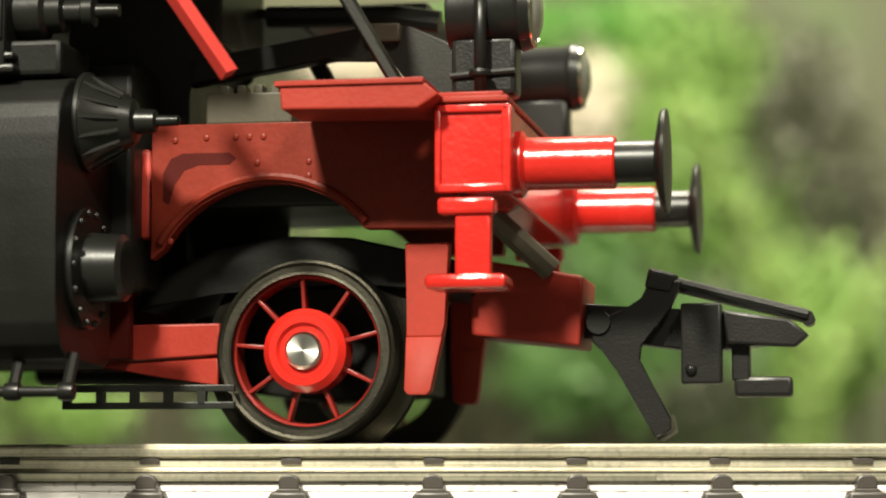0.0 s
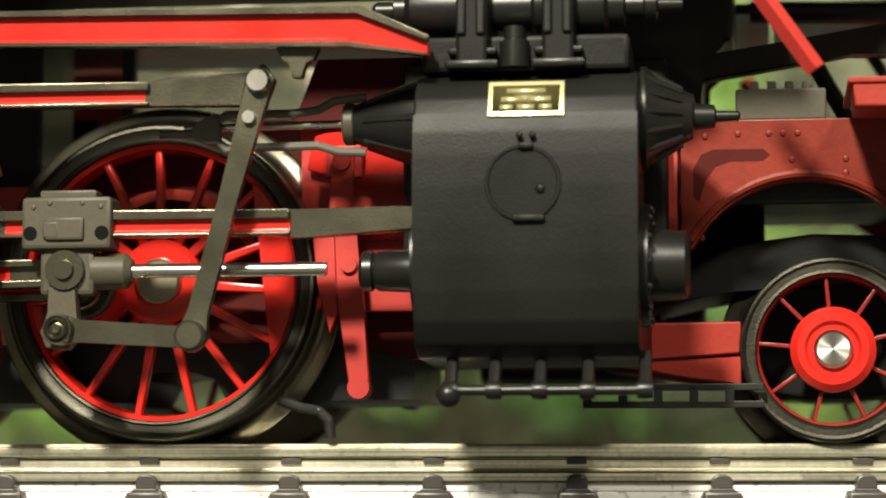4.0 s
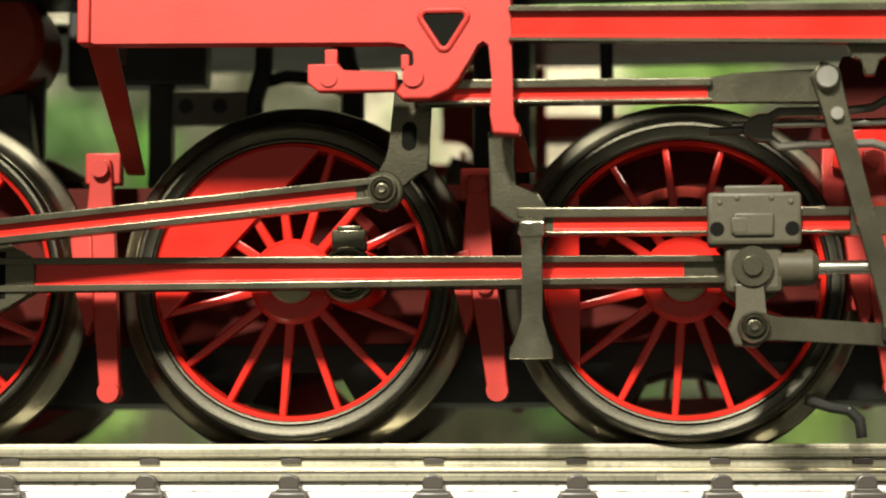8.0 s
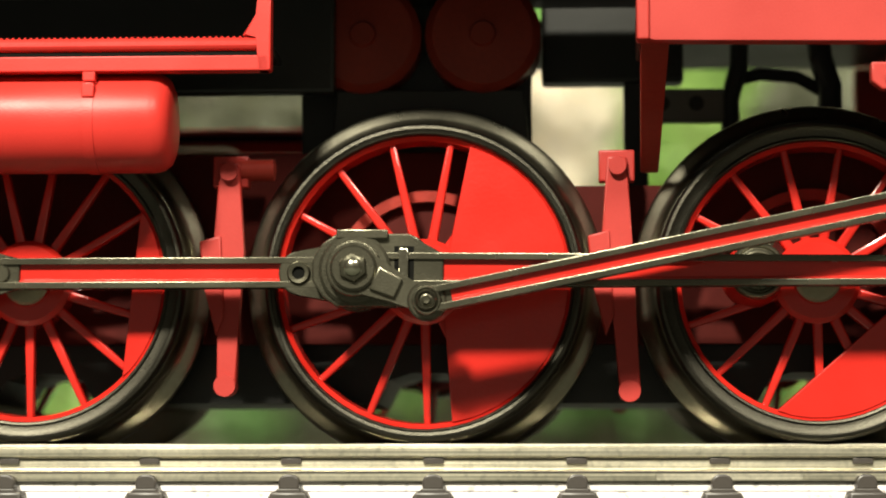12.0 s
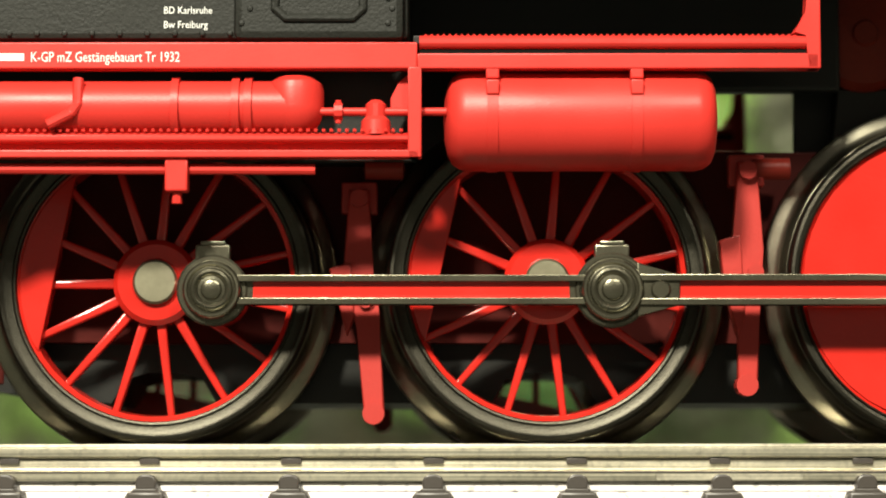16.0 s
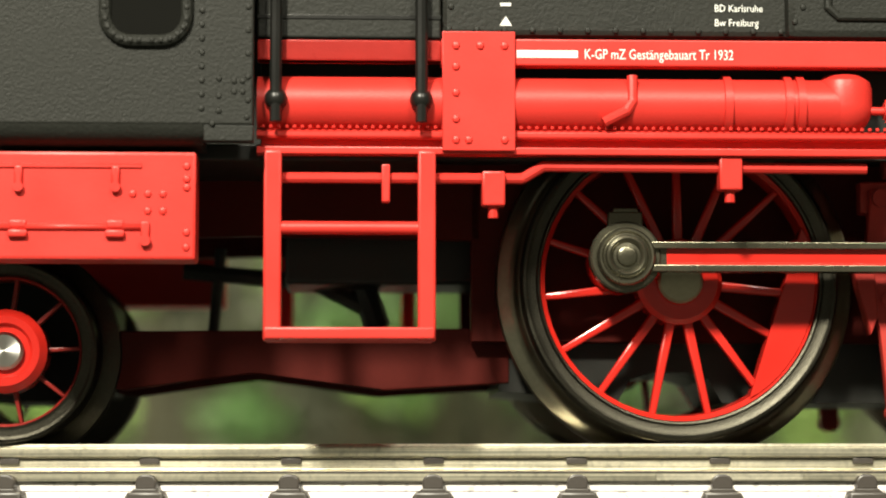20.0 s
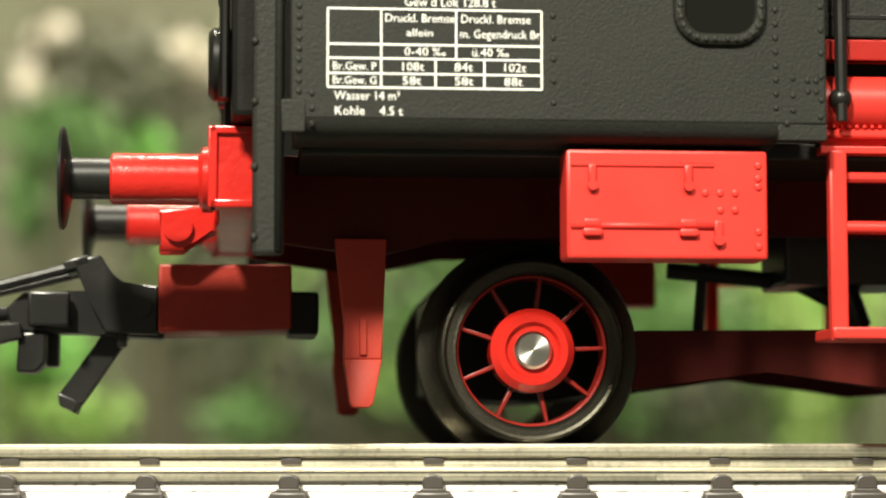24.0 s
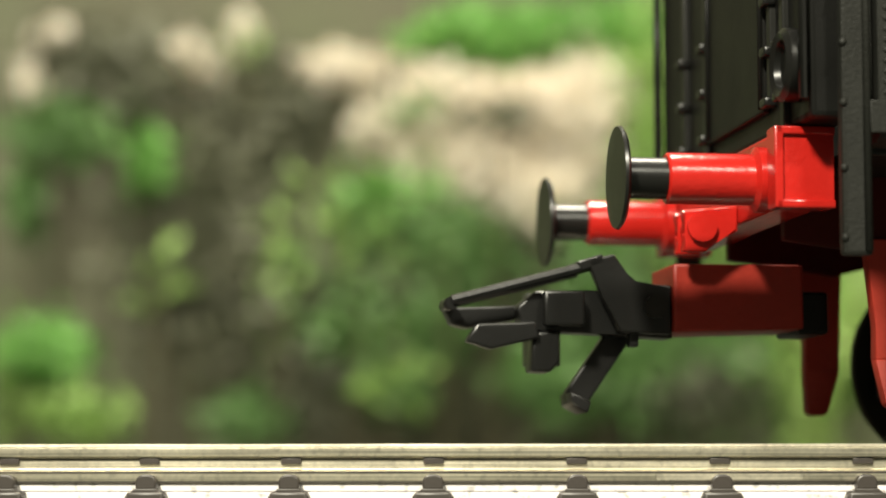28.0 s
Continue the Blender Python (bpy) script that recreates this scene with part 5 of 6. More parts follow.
# body: side tank, cab, bunker, boiler
boiler = part("boiler", lathe([(0, -48), (10.5, -48), (10.5, 66), (10.8, 66.2), (10.8, 80), (9.8, 81.5), (0, 82)], "X", (0, 0, 36.5), 48), BLACK, loco, "black boiler")
part("firebox", box(-49, -2, -6.8, -5.6, 18.3, 30, 0.2), BLACK, loco)
part("ash_pan", box(-49, -13.5, -7, 7, 14.5, 19.4, 0.3), BLACK, loco)
for s in (-1, 1):
    o = s * 15.0
    tk = part("side_tank", box(-48.9, -24.0, min(s * 8, o), max(s * 8, o), 19.5, 36, 0.3), TANKBLACK, loco, "charcoal riveted side tank")
    part("tank_rivets", rivets(line((-48.5, 19.8), (-32.6, 19.8), 13) + line((-48.4, 20.9), (-48.4, 24), 4), o, 0.16), TANKBLACK, tk)
    part("tank_hatch", box(-32.4, -24.2, o - 0.5, o + 0.5, 19.4, 24.5, 0.4), TANKBLACK, tk)
    b = None
    ring = [(-30.4, 23), (-30.4, 20.9), (-29.9, 20.45), (-26.7, 20.45), (-26.2, 20.9), (-26.2, 23)]
    b = pipe([(x, o + s * 0.5, z) for x, z in ring], 0.22)
    part("hatch_frame", b, TANKBLACK, tk)
    part("hatch_rivets", rivets([(-32.0, 20.2), (-31.6, 20.9), (-25.0, 20.2), (-24.8, 20.9), (-25.0, 21.4)], o + s * 0.5, 0.16), TANKBLACK, tk)
    part("side_plate", box(-57.6, -48.9, o - 0.3, o + 0.3, 19.3, 36, 0.1), TANKBLACK, loco)
    part("plate_groove", box(-57.6, -48.9, o + s * 0.25 - 0.1, o + s * 0.25 + 0.1, 20.2, 20.4, 0.02), BLACKGLOSS, loco)
    part("door_sill", box(-57.6, -48.9, o - 0.4, o + 0.4, 18.2, 19.2, 0.08), RED, loco)
    # bunker with the lower edge drawn in
    y = s * 16.6
    bk = part("bunker", prism([(-82.6, 14.85), (-57.7, 14.85), (-57.7, 38), (-82.6, 38)], y - 0.5, y + 0.5, 0.1), TANKBLACK, loco, "charcoal riveted bunker side with white print")
    b = prism([(17.08, 15.0), (17.0, 14.5), (16.7, 14.15), (16.2, 13.95), (13.5, 13.9), (13.5, 15.0)], -82.4, -60.0)
    bmesh.ops.transform(b, matrix=Matrix(((0, 1, 0, 0), (s, 0, 0, 0), (0, 0, 1, 0), (0, 0, 0, 1))), verts=b.verts)
    part("bunker_sill", b, TANKBLACK, bk)
    part("bunker_corner", box(-60.0, -57.7, y - 0.45, y + 0.45, 14.1, 14.85, 0.05), TANKBLACK, bk)
    r = line((-60.1, 15.6), (-60.1, 23.5), 13) + line((-57.95, 16.0), (-57.95, 22.6), 7) + [(-59.3, 15.5), (-59.3, 16.2), (-59.3, 17.0), (-58.6, 16.4), (-58.2, 16.4), (-58.6, 16.9), (-58.2, 16.9), (-59.6, 14.9), (-58.0, 15.2)]
    r += line((-70.5, 15.7), (-70.5, 22.8), 8) + line((-82.2, 14.6), (-82.2, 22.5), 17) + line((-81.6, 14.6), (-81.6, 16), 3)
    part("bunker_rivets", rivets(r, y + s * 0.5, 0.15), TANKBLACK, bk)
    ring = [(-64.6, 23.5), (-64.6, 20.2)] + arc(-63.4, 19.95, 1.2, 180, 270, 7) + arc(-62.0, 19.95, 1.2, 270, 360, 7) + [(-60.8, 23.5)]
    part("window_frame", pipe([(x, y + s * 0.55, z) for x, z in ring], 0.3), TANKBLACK, bk)
    part("window_rivets", rivets(line((-64.6, 20.3), (-64.6, 23.3), 7) + arc(-63.4, 19.95, 1.2, 190, 270, 4) + line((-63.0, 18.75), (-62.4, 18.75), 2) + arc(-62.0, 19.95, 1.2, 270, 350, 4) + line((-60.8, 20.3), (-60.8, 23.3), 7), y + s * 0.82, 0.14), TANKBLACK, bk)
    part("window_recess", prism([(-64.5, 23.5), (-64.5, 20.0), (-64.1, 19.1), (-63.4, 18.8), (-62.0, 18.8), (-61.3, 19.1), (-60.9, 20.0), (-60.9, 23.5)], y + s * 0.5 - 0.06, y + s * 0.5 + 0.06, 0.0), SHADEBLACK, bk)
    part("rear_strip", box(-84.3, -82.85, y - 0.4, y + 0.4, 8.6, 38, 0.2), TANKBLACK, bk)
    part("strip_rib", rod((-83.1, y + s * 0.4, 8.8), (-83.1, y + s * 0.4, 37), 0.2, 8), TANKBLACK, bk)
    part("corner_tab", box(-83.0, -81.9, y + s * 0.5 - 0.1, y + s * 0.5 + 0.12, 14.2, 15.7, 0.06), TANKBLACK, bk)
    for z in (9.4, 12.6, 15.6, 18.4, 21.2):
        part("bolt", ball((-84.2, y + s * 0.35, z), 0.2, None, 1.0, 5), TANKBLACK, bk)
    part("grab_rail", lathe([(0.25, 16), (0.25, 30)], "Z", (-85.6, s * 15.4, 0), 10), BLACKGLOSS, loco)
part("cab_floor", box(-82, -50, -14, 14, 13.6, 14.4, 0.1), BLACK, loco)
part("bunker_back", box(-85.3, -83.0, -15.4, 15.4, 15.15, 38, 0.3), CASING, loco)
hatch = part("back_hatch", box(-85.65, -85.2, -8.4, 3.2, 16.4, 30, 0.12), CASING, loco, "black riveted rear hatch")
for v in (-8.0, 2.8):
    part("hatch_edge", pipe([(-85.7, v, 16.6), (-85.7, v, 29.0)], 0.16, 6), CASING, hatch)
for v, z0, z1 in ((-11.5, 15, 30), (-9.2, 16.5, 30), (4.0, 15, 30), (9.0, 15, 30)):
    part("back_strap", box(-85.6, -85.2, v - 0.35, v + 0.35, z0, z1, 0.08), BLACK, loco)
    for z in (16.5, 19.0, 21.5):
        part("hinge", box(-85.95, -85.3, v - 0.6, v + 0.6, z, z + 0.5, 0.15), BLACKGLOSS, loco)
part("back_lamp", lathe([(1.55, -85.2), (1.75, -85.4), (1.75, -86.1), (1.5, -86.35), (1.2, -86.2), (1.1, -85.9), (0, -85.8)], "X", (0.0, -13.6, 17.85), 28), BLACKGLOSS, loco, "round black rear lamp")
part("cab_roof", box(-72, -46, -16.5, 16.5, 43, 44.5, 0.4), BLACK, loco)
rb = part("rear_beam", box(-86.0, -83.8, -12.3, 12.3, 11.3, 15.0, 0.2), REDBRUSH, loco, "glossy red rear buffer beam")
for s in (-1, 1):
    part("beam_end", box(-86.1, -83.4, s * 12.1 - 0.6, s * 12.1 + 0.6, 11.3, 15.0, 0.05), REDBRUSH, rb)
    for x0, x1, z0, z1 in ((-86.3, -83.4, 14.7, 15.1), (-86.3, -83.4, 11.2, 11.6), (-86.35, -85.9, 11.2, 15.1)):
        part("flange", box(x0, x1, s * 12.2 - 0.75, s * 12.2 + 0.75, z0, z1, 0.1), REDBRUSH, rb)

for v in (-4.2, -2.6):
    part("hose_bracket", prism([(-88.9, 12.0), (-86.0, 12.3), (-86.0, 10.9), (-87.0, 10.6), (-87.6, 9.9), (-88.9, 9.9), (-88.6, 10.8)], v - 0.35, v + 0.35, 0.15), REDBRUSH, rb)
part("hose_cock", rod((-87.9, -4.9, 11.1), (-87.9, -2.0, 11.1), 0.75, 16), REDBRUSH, rb)

# ---- moving rods ----
MOVING = []


def bar_rod(name, length, y, h0, h1, eye0, eye1, label, thick=0.35, plain=0.35):
    """A rod from the origin along +x with round eyes; dark nickel with a red inlay on the outside."""
    s = 1 if y > 0 else -1
    b = prism([(0, -h0), (length, -h1), (length, h1), (0, h0)], y - thick, y + thick, 0.04)
    b = lathe([(0, y - thick - 0.08), (eye0 - 0.1, y - thick - 0.08), (eye0, y - thick), (eye0, y + thick), (0, y + thick)], "Y", (0, 0, 0), 24, b)
    b = lathe([(0, y - thick - 0.08), (eye1 - 0.1, y - thick - 0.08), (eye1, y - thick), (eye1, y + thick), (0, y + thick)], "Y", (length, 0, 0), 24, b)
    r = part(name, b, ROD, loco, label)
    for u in (-1, 1):
        k0, k1 = u * (h0 - 0.16), u * (h1 - 0.16)
        w0, w1 = sorted((y + s * (thick - 0.25), y + s * (thick + 0.36)))
        part("edge", prism([(0, k0 - 0.16), (length, k1 - 0.16), (length, k1 + 0.16), (0, k0 + 0.16)], w0, w1, 0.035), ROD, r)
    e0, e1 = eye0 + 0.25, eye1 + plain
    yo = y + s * (thick + 0.02)
    part("inlay", prism([(e0, -h0 + 0.3), (length - e1, -h1 + 0.3), (length - e1, h1 - 0.3), (e0, h0 - 0.3)], min(y, yo), max(y, yo), 0.0), REDGLOSS, r, "red paint in the groove of the rod")
    part("groove_lip", rod((e0, yo, -h0 + 0.32), (length - e1, yo, -h1 + 0.32), 0.15, 14), LIP, r)
    return r


def pin(parent, x, y, s, r, z=0.0, end=None):
    rings = ((0.46, 0.5), (0.52, 0.66), (0.6, 0.72), (0.68, 0.66), (0.73, 0.5), (0.78, 0.46), (0.84, 0.56), (0.91, 0.56), (0.97, 0.45), (1.0, 0.28), (1.0, 0.0))
    prof = [(r * u, y + s * w) for u, w in rings]
    part("pin", lathe(prof, "Y", (x, 0, z), 28), ROD, parent)
    part("pin_end", lathe([(0, y + s * 0.72), (r * 0.22, y + s * 0.74), (r * 0.32, y + s * 0.68), (r * 0.36, y + s * 0.56), (r * 0.46, y + s * 0.54), (r * 0.46, y + s * 0.4)], "Y", (x, 0, z), 20), end or ROD, parent)


for s in (-1, 1):
    cy = s * 11.4
    ph = 0.0 if s < 0 else 90.0
    front = bar_rod("coupling_rod", AXLES[0] - AXLES[2], cy, 0.72, 0.72, 1.5, 1.6, "dark nickel coupling rod with a red inlay")
    mid = bar_rod("coupling_rod", AXLES[2] - AXLES[3], cy, 0.75, 0.75, 1.85, 1.9, "dark nickel coupling rod with a red inlay")
    rear = bar_rod("coupling_rod", AXLES[3] - AXLES[4], cy, 0.72, 0.72, 1.75, 1.75, "dark nickel coupling rod with a red inlay")
    for r, x, w in ((front, AXLES[0] - AXLES[2], 1.2), (front, AXLES[1] - AXLES[2], 1.4), (mid, 0, 1.55), (rear, 0, 1.45)):
        pin(r, x, cy + s * 0.3, s, w)
        part("oil_cup_lid", box(x - 0.6, x + 0.6, cy - 0.36, cy + 0.2, 2.2, 2.42, 0.06), ROD, r)
        part("oil_cup", box(x - 0.85, x + 0.85, cy - 0.3, cy + 0.3, 1.2, 2.25, 0.1), ROD, r)
    # joint lug ahead of the fourth axle's pin
    w0, w1 = sorted((cy + s * 0.1, cy + s * 0.55))
    part("joint_lug", prism([(1.2, 1.35), (2.5, 0.95), (3.3, 0.75), (3.3, -0.75), (2.5, -0.95), (1.2, -1.35)], w0, w1, 0.08), ROD, mid)
    part("joint_pin", lathe([(0, cy + s * 0.68), (0.4, cy + s * 0.68), (0.5, cy + s * 0.58), (0.5, cy + s * 0.3)], "Y", (2.35, 0, 0), 20), ROD, mid)
    MOVING += [(front, 2, s, ph), (mid, 3, s, ph), (rear, 4, s, ph)]

CONROD = 38.95
valve_gear = []
for s in (-1, 1):
    ph = 0.0 if s < 0 else 90.0
    con = bar_rod("connecting_rod", CONROD, s * 12.6, 0.85, 0.65, 1.9, 1.2, "dark nickel connecting rod with a red inlay", 0.4, 2.0)
    w0, w1 = sorted((s * 12.15, s * 13.2))
    part("big_end", prism([(-1.6, 1.3), (-0.9, 1.78), (2.6, 1.78), (3.1, 1.55), (3.6, 1.05), (4.3, 0.82), (4.3, -0.82), (3.6, -1.05), (3.1, -1.55), (2.6, -1.78), (-0.9, -1.78), (-1.6, -1.3), (-2.1, -0.5), (-2.1, 0.5)], w0, w1, 0.1), ROD, con)
    w0, w1 = sorted((s * 13.1, s * 13.5))
    part("oil_cap", box(-0.9, 1.6, w0, w1, 1.5, 1.95, 0.06), ROD, con)
    part("wedge_recess", box(1.9, 2.85, s * 13.2 - 0.02, s * 13.2 + 0.02, -1.15, 1.15, 0), SHADEBLACK, con)
    part("wedge", box(2.1, 2.6, w0, w1, -1.05, 1.05, 0.08), WORN, con, "bright worn wedge of the bearing")
    part("bearing_ring", lathe([(1.75, s * 13.1), (1.75, s * 13.4), (1.6, s * 13.5), (1.3, s * 13.5), (1.2, s * 13.3)], "Y", (0, 0, 0), 36), ROD, con)
    w0, w1 = sorted((s * 11.2, s * 12.1))
    part("joint_lug", prism(arc(-2.75, -0.05, 1.1, 90, 270, 12) + [(-1.0, -1.5), (-1.0, 1.4)], w0, w1, 0.08), ROD, con)
    part("knuckle", lathe([(0.28, s * 12.1), (0.32, s * 12.3), (0.5, s * 12.32), (0.58, s * 12.2), (0.58, s * 11.9)], "Y", (-2.85, 0, -0.05), 24), ROD, con)
    part("knuckle_eye", rod((-2.85, s * 12.12, -0.05), (-2.85, s * 11.9, -0.05), 0.3, 16), SHADEBLACK, con)
    xh = part("crosshead", box(-2.1, 2.3, s * 13.9 - 0.9, s * 13.9 + 0.9, 1.0, 3.5, 0.2), GREYPLASTIC, loco, "grey plastic crosshead on the slide bar")
    b = box(-1.3, 1.4, s * 13.9 - 0.5, s * 13.9 + 0.5, -1.2, 1.2, 0.25)
    b = prism([(-0.9, -0.8), (0.6, -0.8), (0.5, -2.2), (0.9, -3.0), (0.2, -3.8), (-0.9, -3.7), (-1.2, -2.9), (-0.7, -2.0)], s * 14.2 - 0.35, s * 14.2 + 0.35, 0.1, b)
    part("drop_link", b, GREYPLASTIC, xh)
    b = lathe([(0, s * 14.9), (0.45, s * 14.9), (0.5, s * 14.7), (0.95, s * 14.7), (1.0, s * 14.2)], "Y", (0, 0, 0), 20)
    b = lathe([(0, s * 15.3), (0.7, s * 15.3), (0.8, s * 14.2)], "Y", (0.0, 0, -2.9), 20, b)
    part("pin", b, ROD, xh)
    b = box(-1.0, -0.2, s * 14.9 - 0.12, s * 14.9 + 0.12, 1.5, 2.3, 0.1)
    b = box(-0.9, 1.0, s * 14.85 - 0.15, s * 14.85 + 0.15, 1.4, 2.5, 0.12, b)
    part("crosshead_plate", b, GREYPLASTIC, xh)
    part("rivets", rivets([(-1.5, 3.0), (-0.7, 3.2), (0.9, 3.2), (1.8, 3.0)], s * 14.8, 0.14), GREYPLASTIC, xh)
    part("crosshead_cap", box(-1.3, 1.5, s * 13.9 - 0.6, s * 13.9 + 0.6, 3.4, 3.85, 0.12), GREYPLASTIC, xh)
    for x in (-1.65, 1.85):
        part("bolt_hole", rod((x, s * 14.83, 1.75), (x, s * 14.0, 1.75), 0.34, 14), SHADEBLACK, xh)
    b = lathe([(0.9, 1.2), (0.85, 2.8), (0.55, 3.1)], "X", (0, s * 13.6, 0), 16)
    part("rod_socket", b, GREYPLASTIC, xh)
    part("piston_rod", rod((2.8, s * 13.6, 0), (12.5, s * 13.6, 0), 0.34, 16), STEEL, xh, "bright steel piston rod")
    w0, w1 = sorted((s * 13.55, s * 14.2))
    b = prism(arc(0, 0, 1.35, 38, 322, 20) + [(2.2, -0.72), (3.3, -0.62)] + arc(3.95, 0, 0.75, -60, 60, 8) + [(3.3, 0.62), (2.2, 0.72)], w0, w1, 0.1)
    ret = part("return_crank", b, ROD, loco, "dark nickel return crank")
    w0, w1 = sorted((s * 14.15, s * 14.45))
    part("crank_step", prism([(1.1, -0.6), (2.4, -0.5), (2.4, 0.5), (1.1, 0.6)], w0, w1, 0.08), ROD, ret)
    part("washer", lathe([(0.7, s * 14.45), (1.0, s * 14.45), (1.12, s * 14.35), (1.15, s * 14.1)], "Y", (0, 0, 0), 28), ROD, ret)
    part("nut", lathe([(0, s * 14.8), (0.5, s * 14.8), (0.66, s * 14.72), (0.72, s * 14.6), (0.74, s * 14.2)], "Y", (0, 0, 0), 6), ROD, ret, "worn hexagon nut")
    part("stud_end", lathe([(0, s * 14.95), (0.3, s * 14.94), (0.42, s * 14.86), (0.46, s * 14.7)], "Y", (0, 0, 0), 16), WORN, ret)
    ecc = bar_rod("eccentric_rod", 25.45, s * 14.9, 0.6, 0.62, 0.95, 0.95, "dark nickel eccentric rod with a red inlay", 0.3)
    pin(ecc, 0, s * 15.1, s, 0.7)
    pin(ecc, 25.45, s * 15.1, s, 0.7)
    link = part("expansion_link", prism([(-0.85, 0.5), (0.95, 0.5), (1.65, -2.9), (1.75, -3.5), (1.2, -3.75), (0.95, -4.1), (0.6, -4.9), (-0.3, -5.3), (-0.7, -4.9), (-0.45, -4.2), (-0.4, -3.4), (-0.25, -2.9)], s * 14.3 - 0.3, s * 14.3 + 0.3, 0.08), ROD, loco, "dark nickel slotted link")
    part("slot", prism(arc(0.42, -1.75, 0.36, 0, 180, 8) + arc(0.56, -2.4, 0.36, 180, 360, 8), s * 14.3 - 0.33, s * 14.3 + 0.33, 0), SHADEBLACK, link)
    lev = part("combination_lever", prism([(-0.72, 0.3), (0, 0.9), (0.72, 0.3), (0.52, -2.4), (0.43, -6), (0.38, -11.2), (0.8, -12.2), (0, -13.1), (-0.8, -12.2), (-0.38, -11.2), (-0.45, -6), (-0.54, -2.4)], s * 15.9 - 0.3, s * 15.9 + 0.3, 0.1), ROD, loco, "dark nickel combination lever")
    part("pin", lathe([(0, s * 16.7), (0.5, s * 16.7), (0.6, s * 16.4), (0.6, s * 16.0)], "Y", (0, 0, 0), 16), STEEL, lev)
    part("pin", lathe([(0, s * 16.5), (0.3, s * 16.5), (0.3, s * 16.0)], "Y", (0, 0, -1.75), 12), STEEL, lev)
    part("pin", lathe([(0, s * 16.7), (0.6, s * 16.7), (0.75, s * 16.5), (0.75, s * 16.0)], "Y", (0, 0, -12.3), 16), ROD, lev)
    uni = part("union_link", prism([(0, -0.75), (1.0, -0.45), (5.6, -0.45), (6.6, -0.75), (7.2, 0), (6.6, 0.7), (5.6, 0.4), (1.0, 0.45), (0, 0.8), (-0.75, 0)], s * 15.1 - 0.28, s * 15.1 + 0.28, 0.08), ROD, loco, "dark nickel union link")
    pin(uni, 0, s * 15.2, s, 0.75)
    valve_gear.append((s, ph, con, xh, ret, ecc, link, lev, uni))

# ---- writing on the bunker and the side beam ----
Y = -17.14
b = None
x0, x1, x2, x3, x4 = -80.9, -78.45, -76.2, -75.0, -71.05
for z in (19.95, 18.3, 17.65, 16.95, 16.3):
    b = box(x0, x1 + 7.4, Y, Y + 0.05, z - 0.04, z + 0.04, 0, b)
for x, za, zb in ((x0, 16.3, 19.95), (x1, 16.3, 19.95), (x4, 16.3, 19.95), (x3, 17.65, 19.95), (x2 + 0.25, 16.3, 17.65), (-73.7, 16.3, 17.65)):
    b = box(x - 0.04, x + 0.04, Y, Y + 0.05, za, zb, 0, b)
part("brake_table", b, WHITE, loco, "white printed brake table")
for words, x, z, h, w in (("Druckl. Bremse", -78.3, 19.35, 0.4, 3.2), ("allein", -77.3, 18.7, 0.35, 1.2), ("Druckl. Bremse", -74.8, 19.35, 0.4, 3.2), ("m. Gegendruck Br", -74.85, 18.65, 0.4, 3.7),
                          ("0-40 \u2030", -77.4, 17.8, 0.4, 1.9), ("\u00fc.40 \u2030", -74.3, 17.8, 0.4, 1.7), ("Br.Gew. P", -80.7, 17.1, 0.38, 2.0), ("108t", -77.6, 17.1, 0.4, 1.0), ("84t", -75.1, 17.1, 0.4, 0.85), ("102t", -72.9, 17.1, 0.4, 1.0),
                          ("Br.Gew. G", -80.7, 16.45, 0.38, 2.0), ("58t", -77.5, 16.45, 0.4, 0.85), ("58t", -75.1, 16.45, 0.4, 0.85), ("88t", -72.8, 16.45, 0.4, 0.85),
                          ("Wasser 14 m\u00b3", -80.6, 15.72, 0.42, 3.0), ("Kohle    4.5 t", -80.6, 15.02, 0.42, 3.1), ("Gew d Lok 128.8 t", -77.4, 20.1, 0.42, 4.2)):
    text("print", words, x, z, Y - 0.02, h, loco, width=w)
text("print", "K-GP mZ Gest\u00e4ngebauart Tr 1932", -42.1, 18.35, -15.42, 0.5, loco, width=7.1)
part("print_bar", box(-45.3, -42.4, -15.42, -15.4, 18.4, 18.75, 0), WHITE, loco)
text("print", "BD Karlsruhe", -35.8, 20.75, -15.03, 0.36, loco, width=2.3)
text("print", "Bw Freiburg", -35.8, 20.05, -15.03, 0.36, loco, width=2.1)
b = prism([(-46.1, 20.0), (-45.5, 20.0), (-45.8, 20.45)], -15.03, -15.0)
b = box(-46.05, -45.55, -15.03, -15.0, 20.95, 21.1, 0, b)
part("print_mark", b, WHITE, loco)


# ---- movement ----
def loco_pose(t):
    s = (t - 14) / 14
    th = radians(-0.540 + 10.7515 * s + 0.0384 * s * s + 0.0331 * s ** 3)
    return at(14.08 + 478.72 * math.sin(th), 130.94 + 478.72 * (1 - math.cos(th)), RAIL, 0, 0, math.degrees(th) - 0.834 - 1.891 * s)


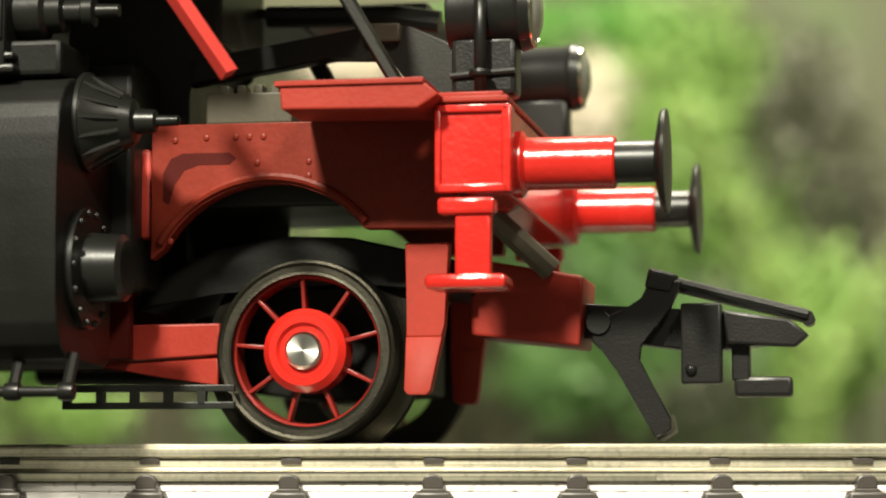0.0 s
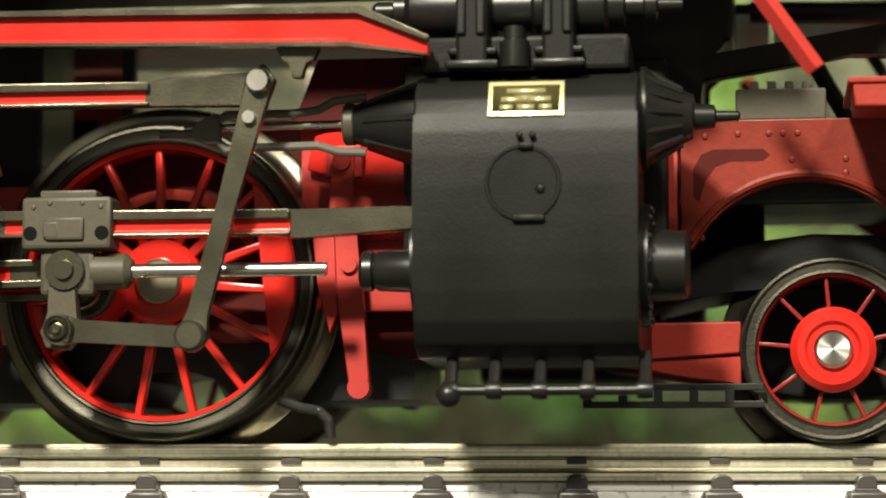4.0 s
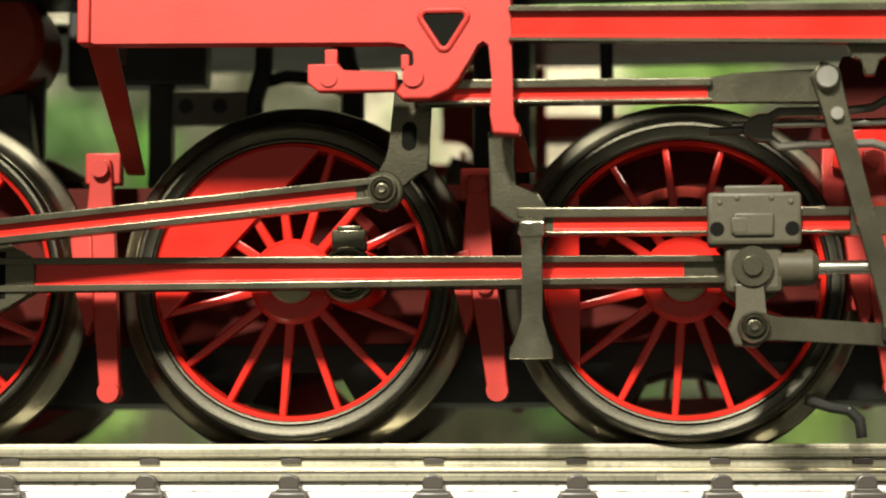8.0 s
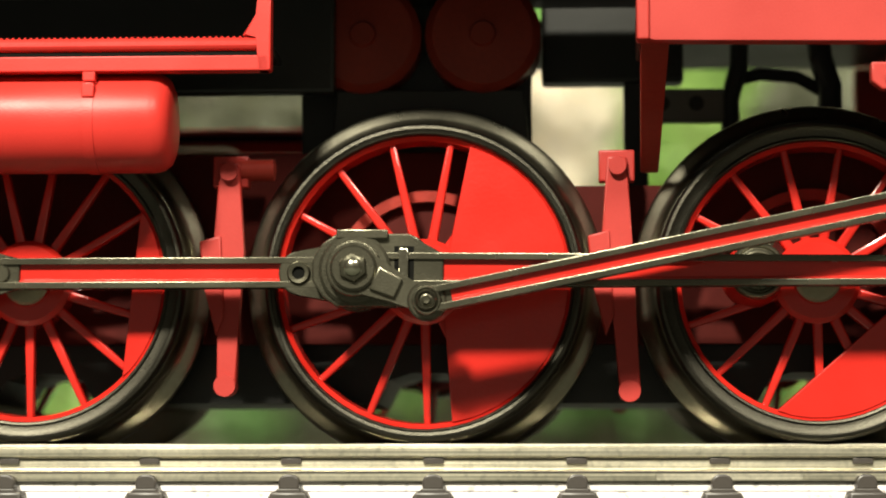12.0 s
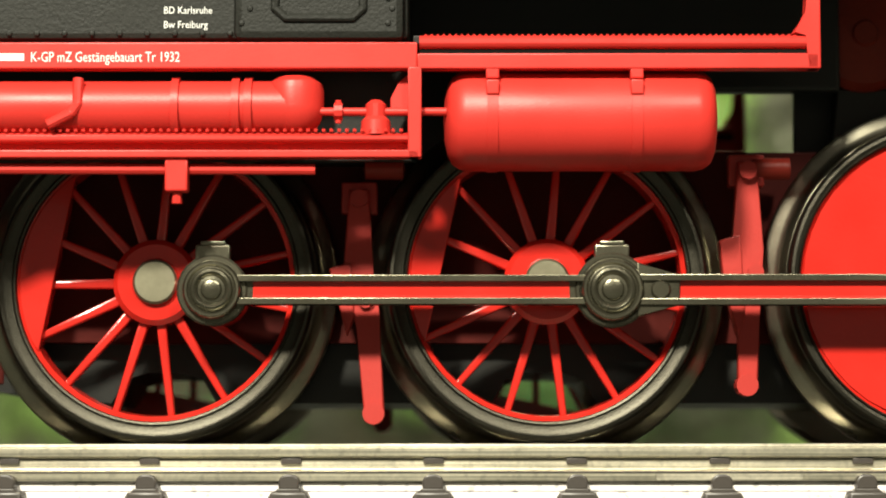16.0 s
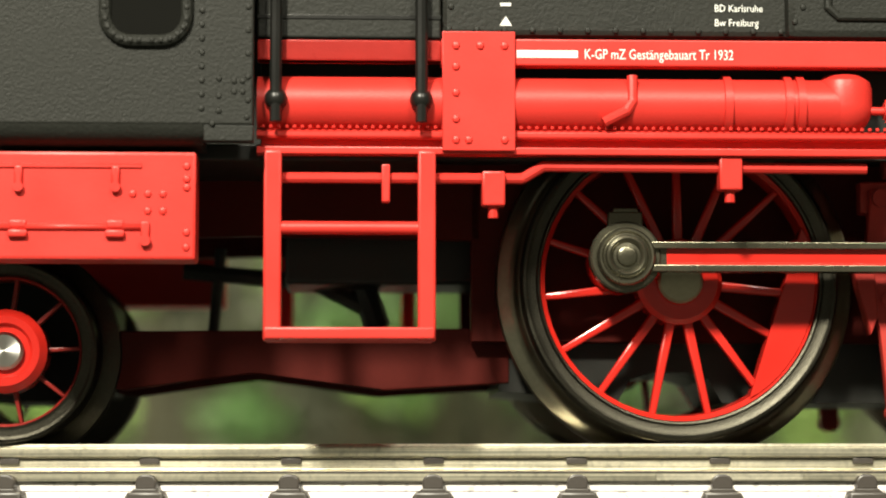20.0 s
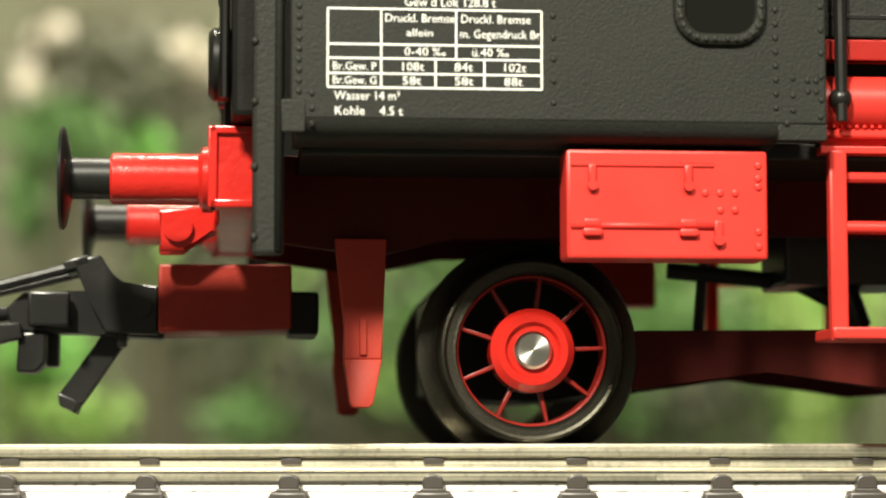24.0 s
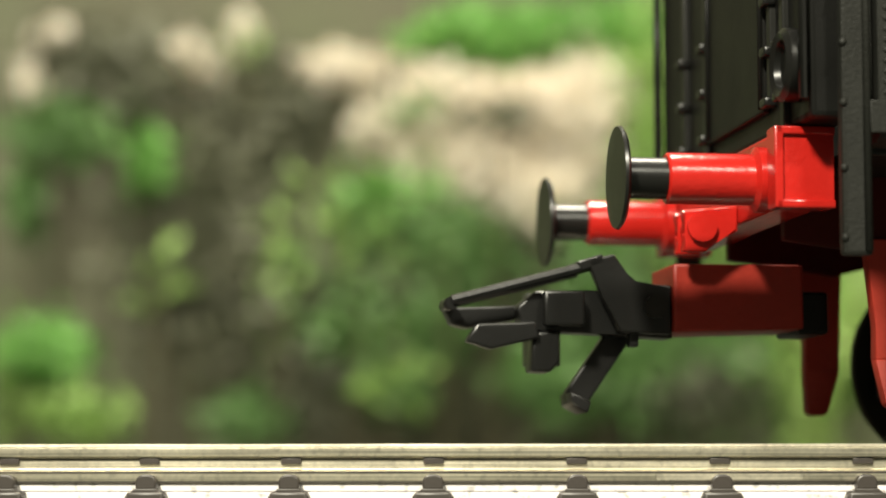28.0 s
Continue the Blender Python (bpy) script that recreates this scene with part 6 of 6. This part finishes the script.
def motions():
    times = [i * 0.5 for i in range(57)]
    walk(loco, [(t, loco_pose(t)) for t in times])
    for w, x, ph in wheels:
        walk(w, [(t, at(x, PLAY[x], AXLE_Z, 0, -(crank_angle(t) + ph), 0)) for t in times])
    for w, x in small:
        walk(w, [(t, at(x, SWING[x], 4.85, 0, -((14.6 if x > 0 else 2.6) - 80.0 * t), 0)) for t in times])
    for r, i, s, ph in MOVING:
        rows = []
        for t in times:
            a = radians(crank_angle(t) + ph)
            rows.append((t, at(AXLES[i] + CRANK * math.cos(a), 0, AXLE_Z + CRANK * math.sin(a))))
        walk(r, rows)
    for s, ph, con, xh, ret, ecc, link, lev, uni in valve_gear:
        rows = [[] for _ in range(7)]
        for t in times:
            a = radians(crank_angle(t) + ph)
            px, pz = AXLES[2] + CRANK * math.cos(a), AXLE_Z + CRANK * math.sin(a)
            dz = 8.4 - pz
            hx = px + math.sqrt(CONROD ** 2 - dz ** 2)
            rows[0].append((t, at(px, 0, pz, 0, -math.degrees(math.atan2(dz, hx - px)), 0)))
            rows[1].append((t, at(hx, 0, 8.4)))
            ra = a + radians(160)
            rows[2].append((t, at(px, 0, pz, 0, -math.degrees(ra), 0)))
            rx, rz = px + 3.95 * math.cos(ra), pz + 3.95 * math.sin(ra)
            # the link pin lies on circles round the return crank pin and the link's pivot
            vx, vz = 28.7, 16.9
            d = math.hypot(vx - rx, vz - rz)
            k = (25.45 ** 2 - 4.95 ** 2 + d * d) / (2 * d)
            h = math.sqrt(max(0.0, 25.45 ** 2 - k * k))
            ux, uz = (vx - rx) / d, (vz - rz) / d
            lx, lz = rx + k * ux + h * uz, rz + k * uz - h * ux
            rows[3].append((t, at(rx, 0, rz, 0, -math.degrees(math.atan2(lz - rz, lx - rx)), 0)))
            rows[4].append((t, at(vx, 0, vz, 0, -(math.degrees(math.atan2(lz - vz, lx - vx)) + 90), 0)))
            # union link from the drop link to the foot of the combination lever
            tx, tz, ax, az = 48.3, 17.0, hx, 5.5
            d = math.hypot(tx - ax, tz - az)
            k = (6.6 ** 2 - 12.3 ** 2 + d * d) / (2 * d)
            h = math.sqrt(max(0.0, 6.6 ** 2 - k * k))
            ux, uz = (tx - ax) / d, (tz - az) / d
            bx, bz = ax + k * ux + h * uz, az + k * uz - h * ux
            rows[5].append((t, at(tx, 0, tz, 0, -(math.degrees(math.atan2(bz - tz, bx - tx)) + 90), 0)))
            rows[6].append((t, at(ax, 0, az, 0, -math.degrees(math.atan2(bz - az, bx - ax)), 0)))
        for ob, r in zip((con, xh, ret, ecc, link, lev, uni), rows):
            walk(ob, r)


motions()
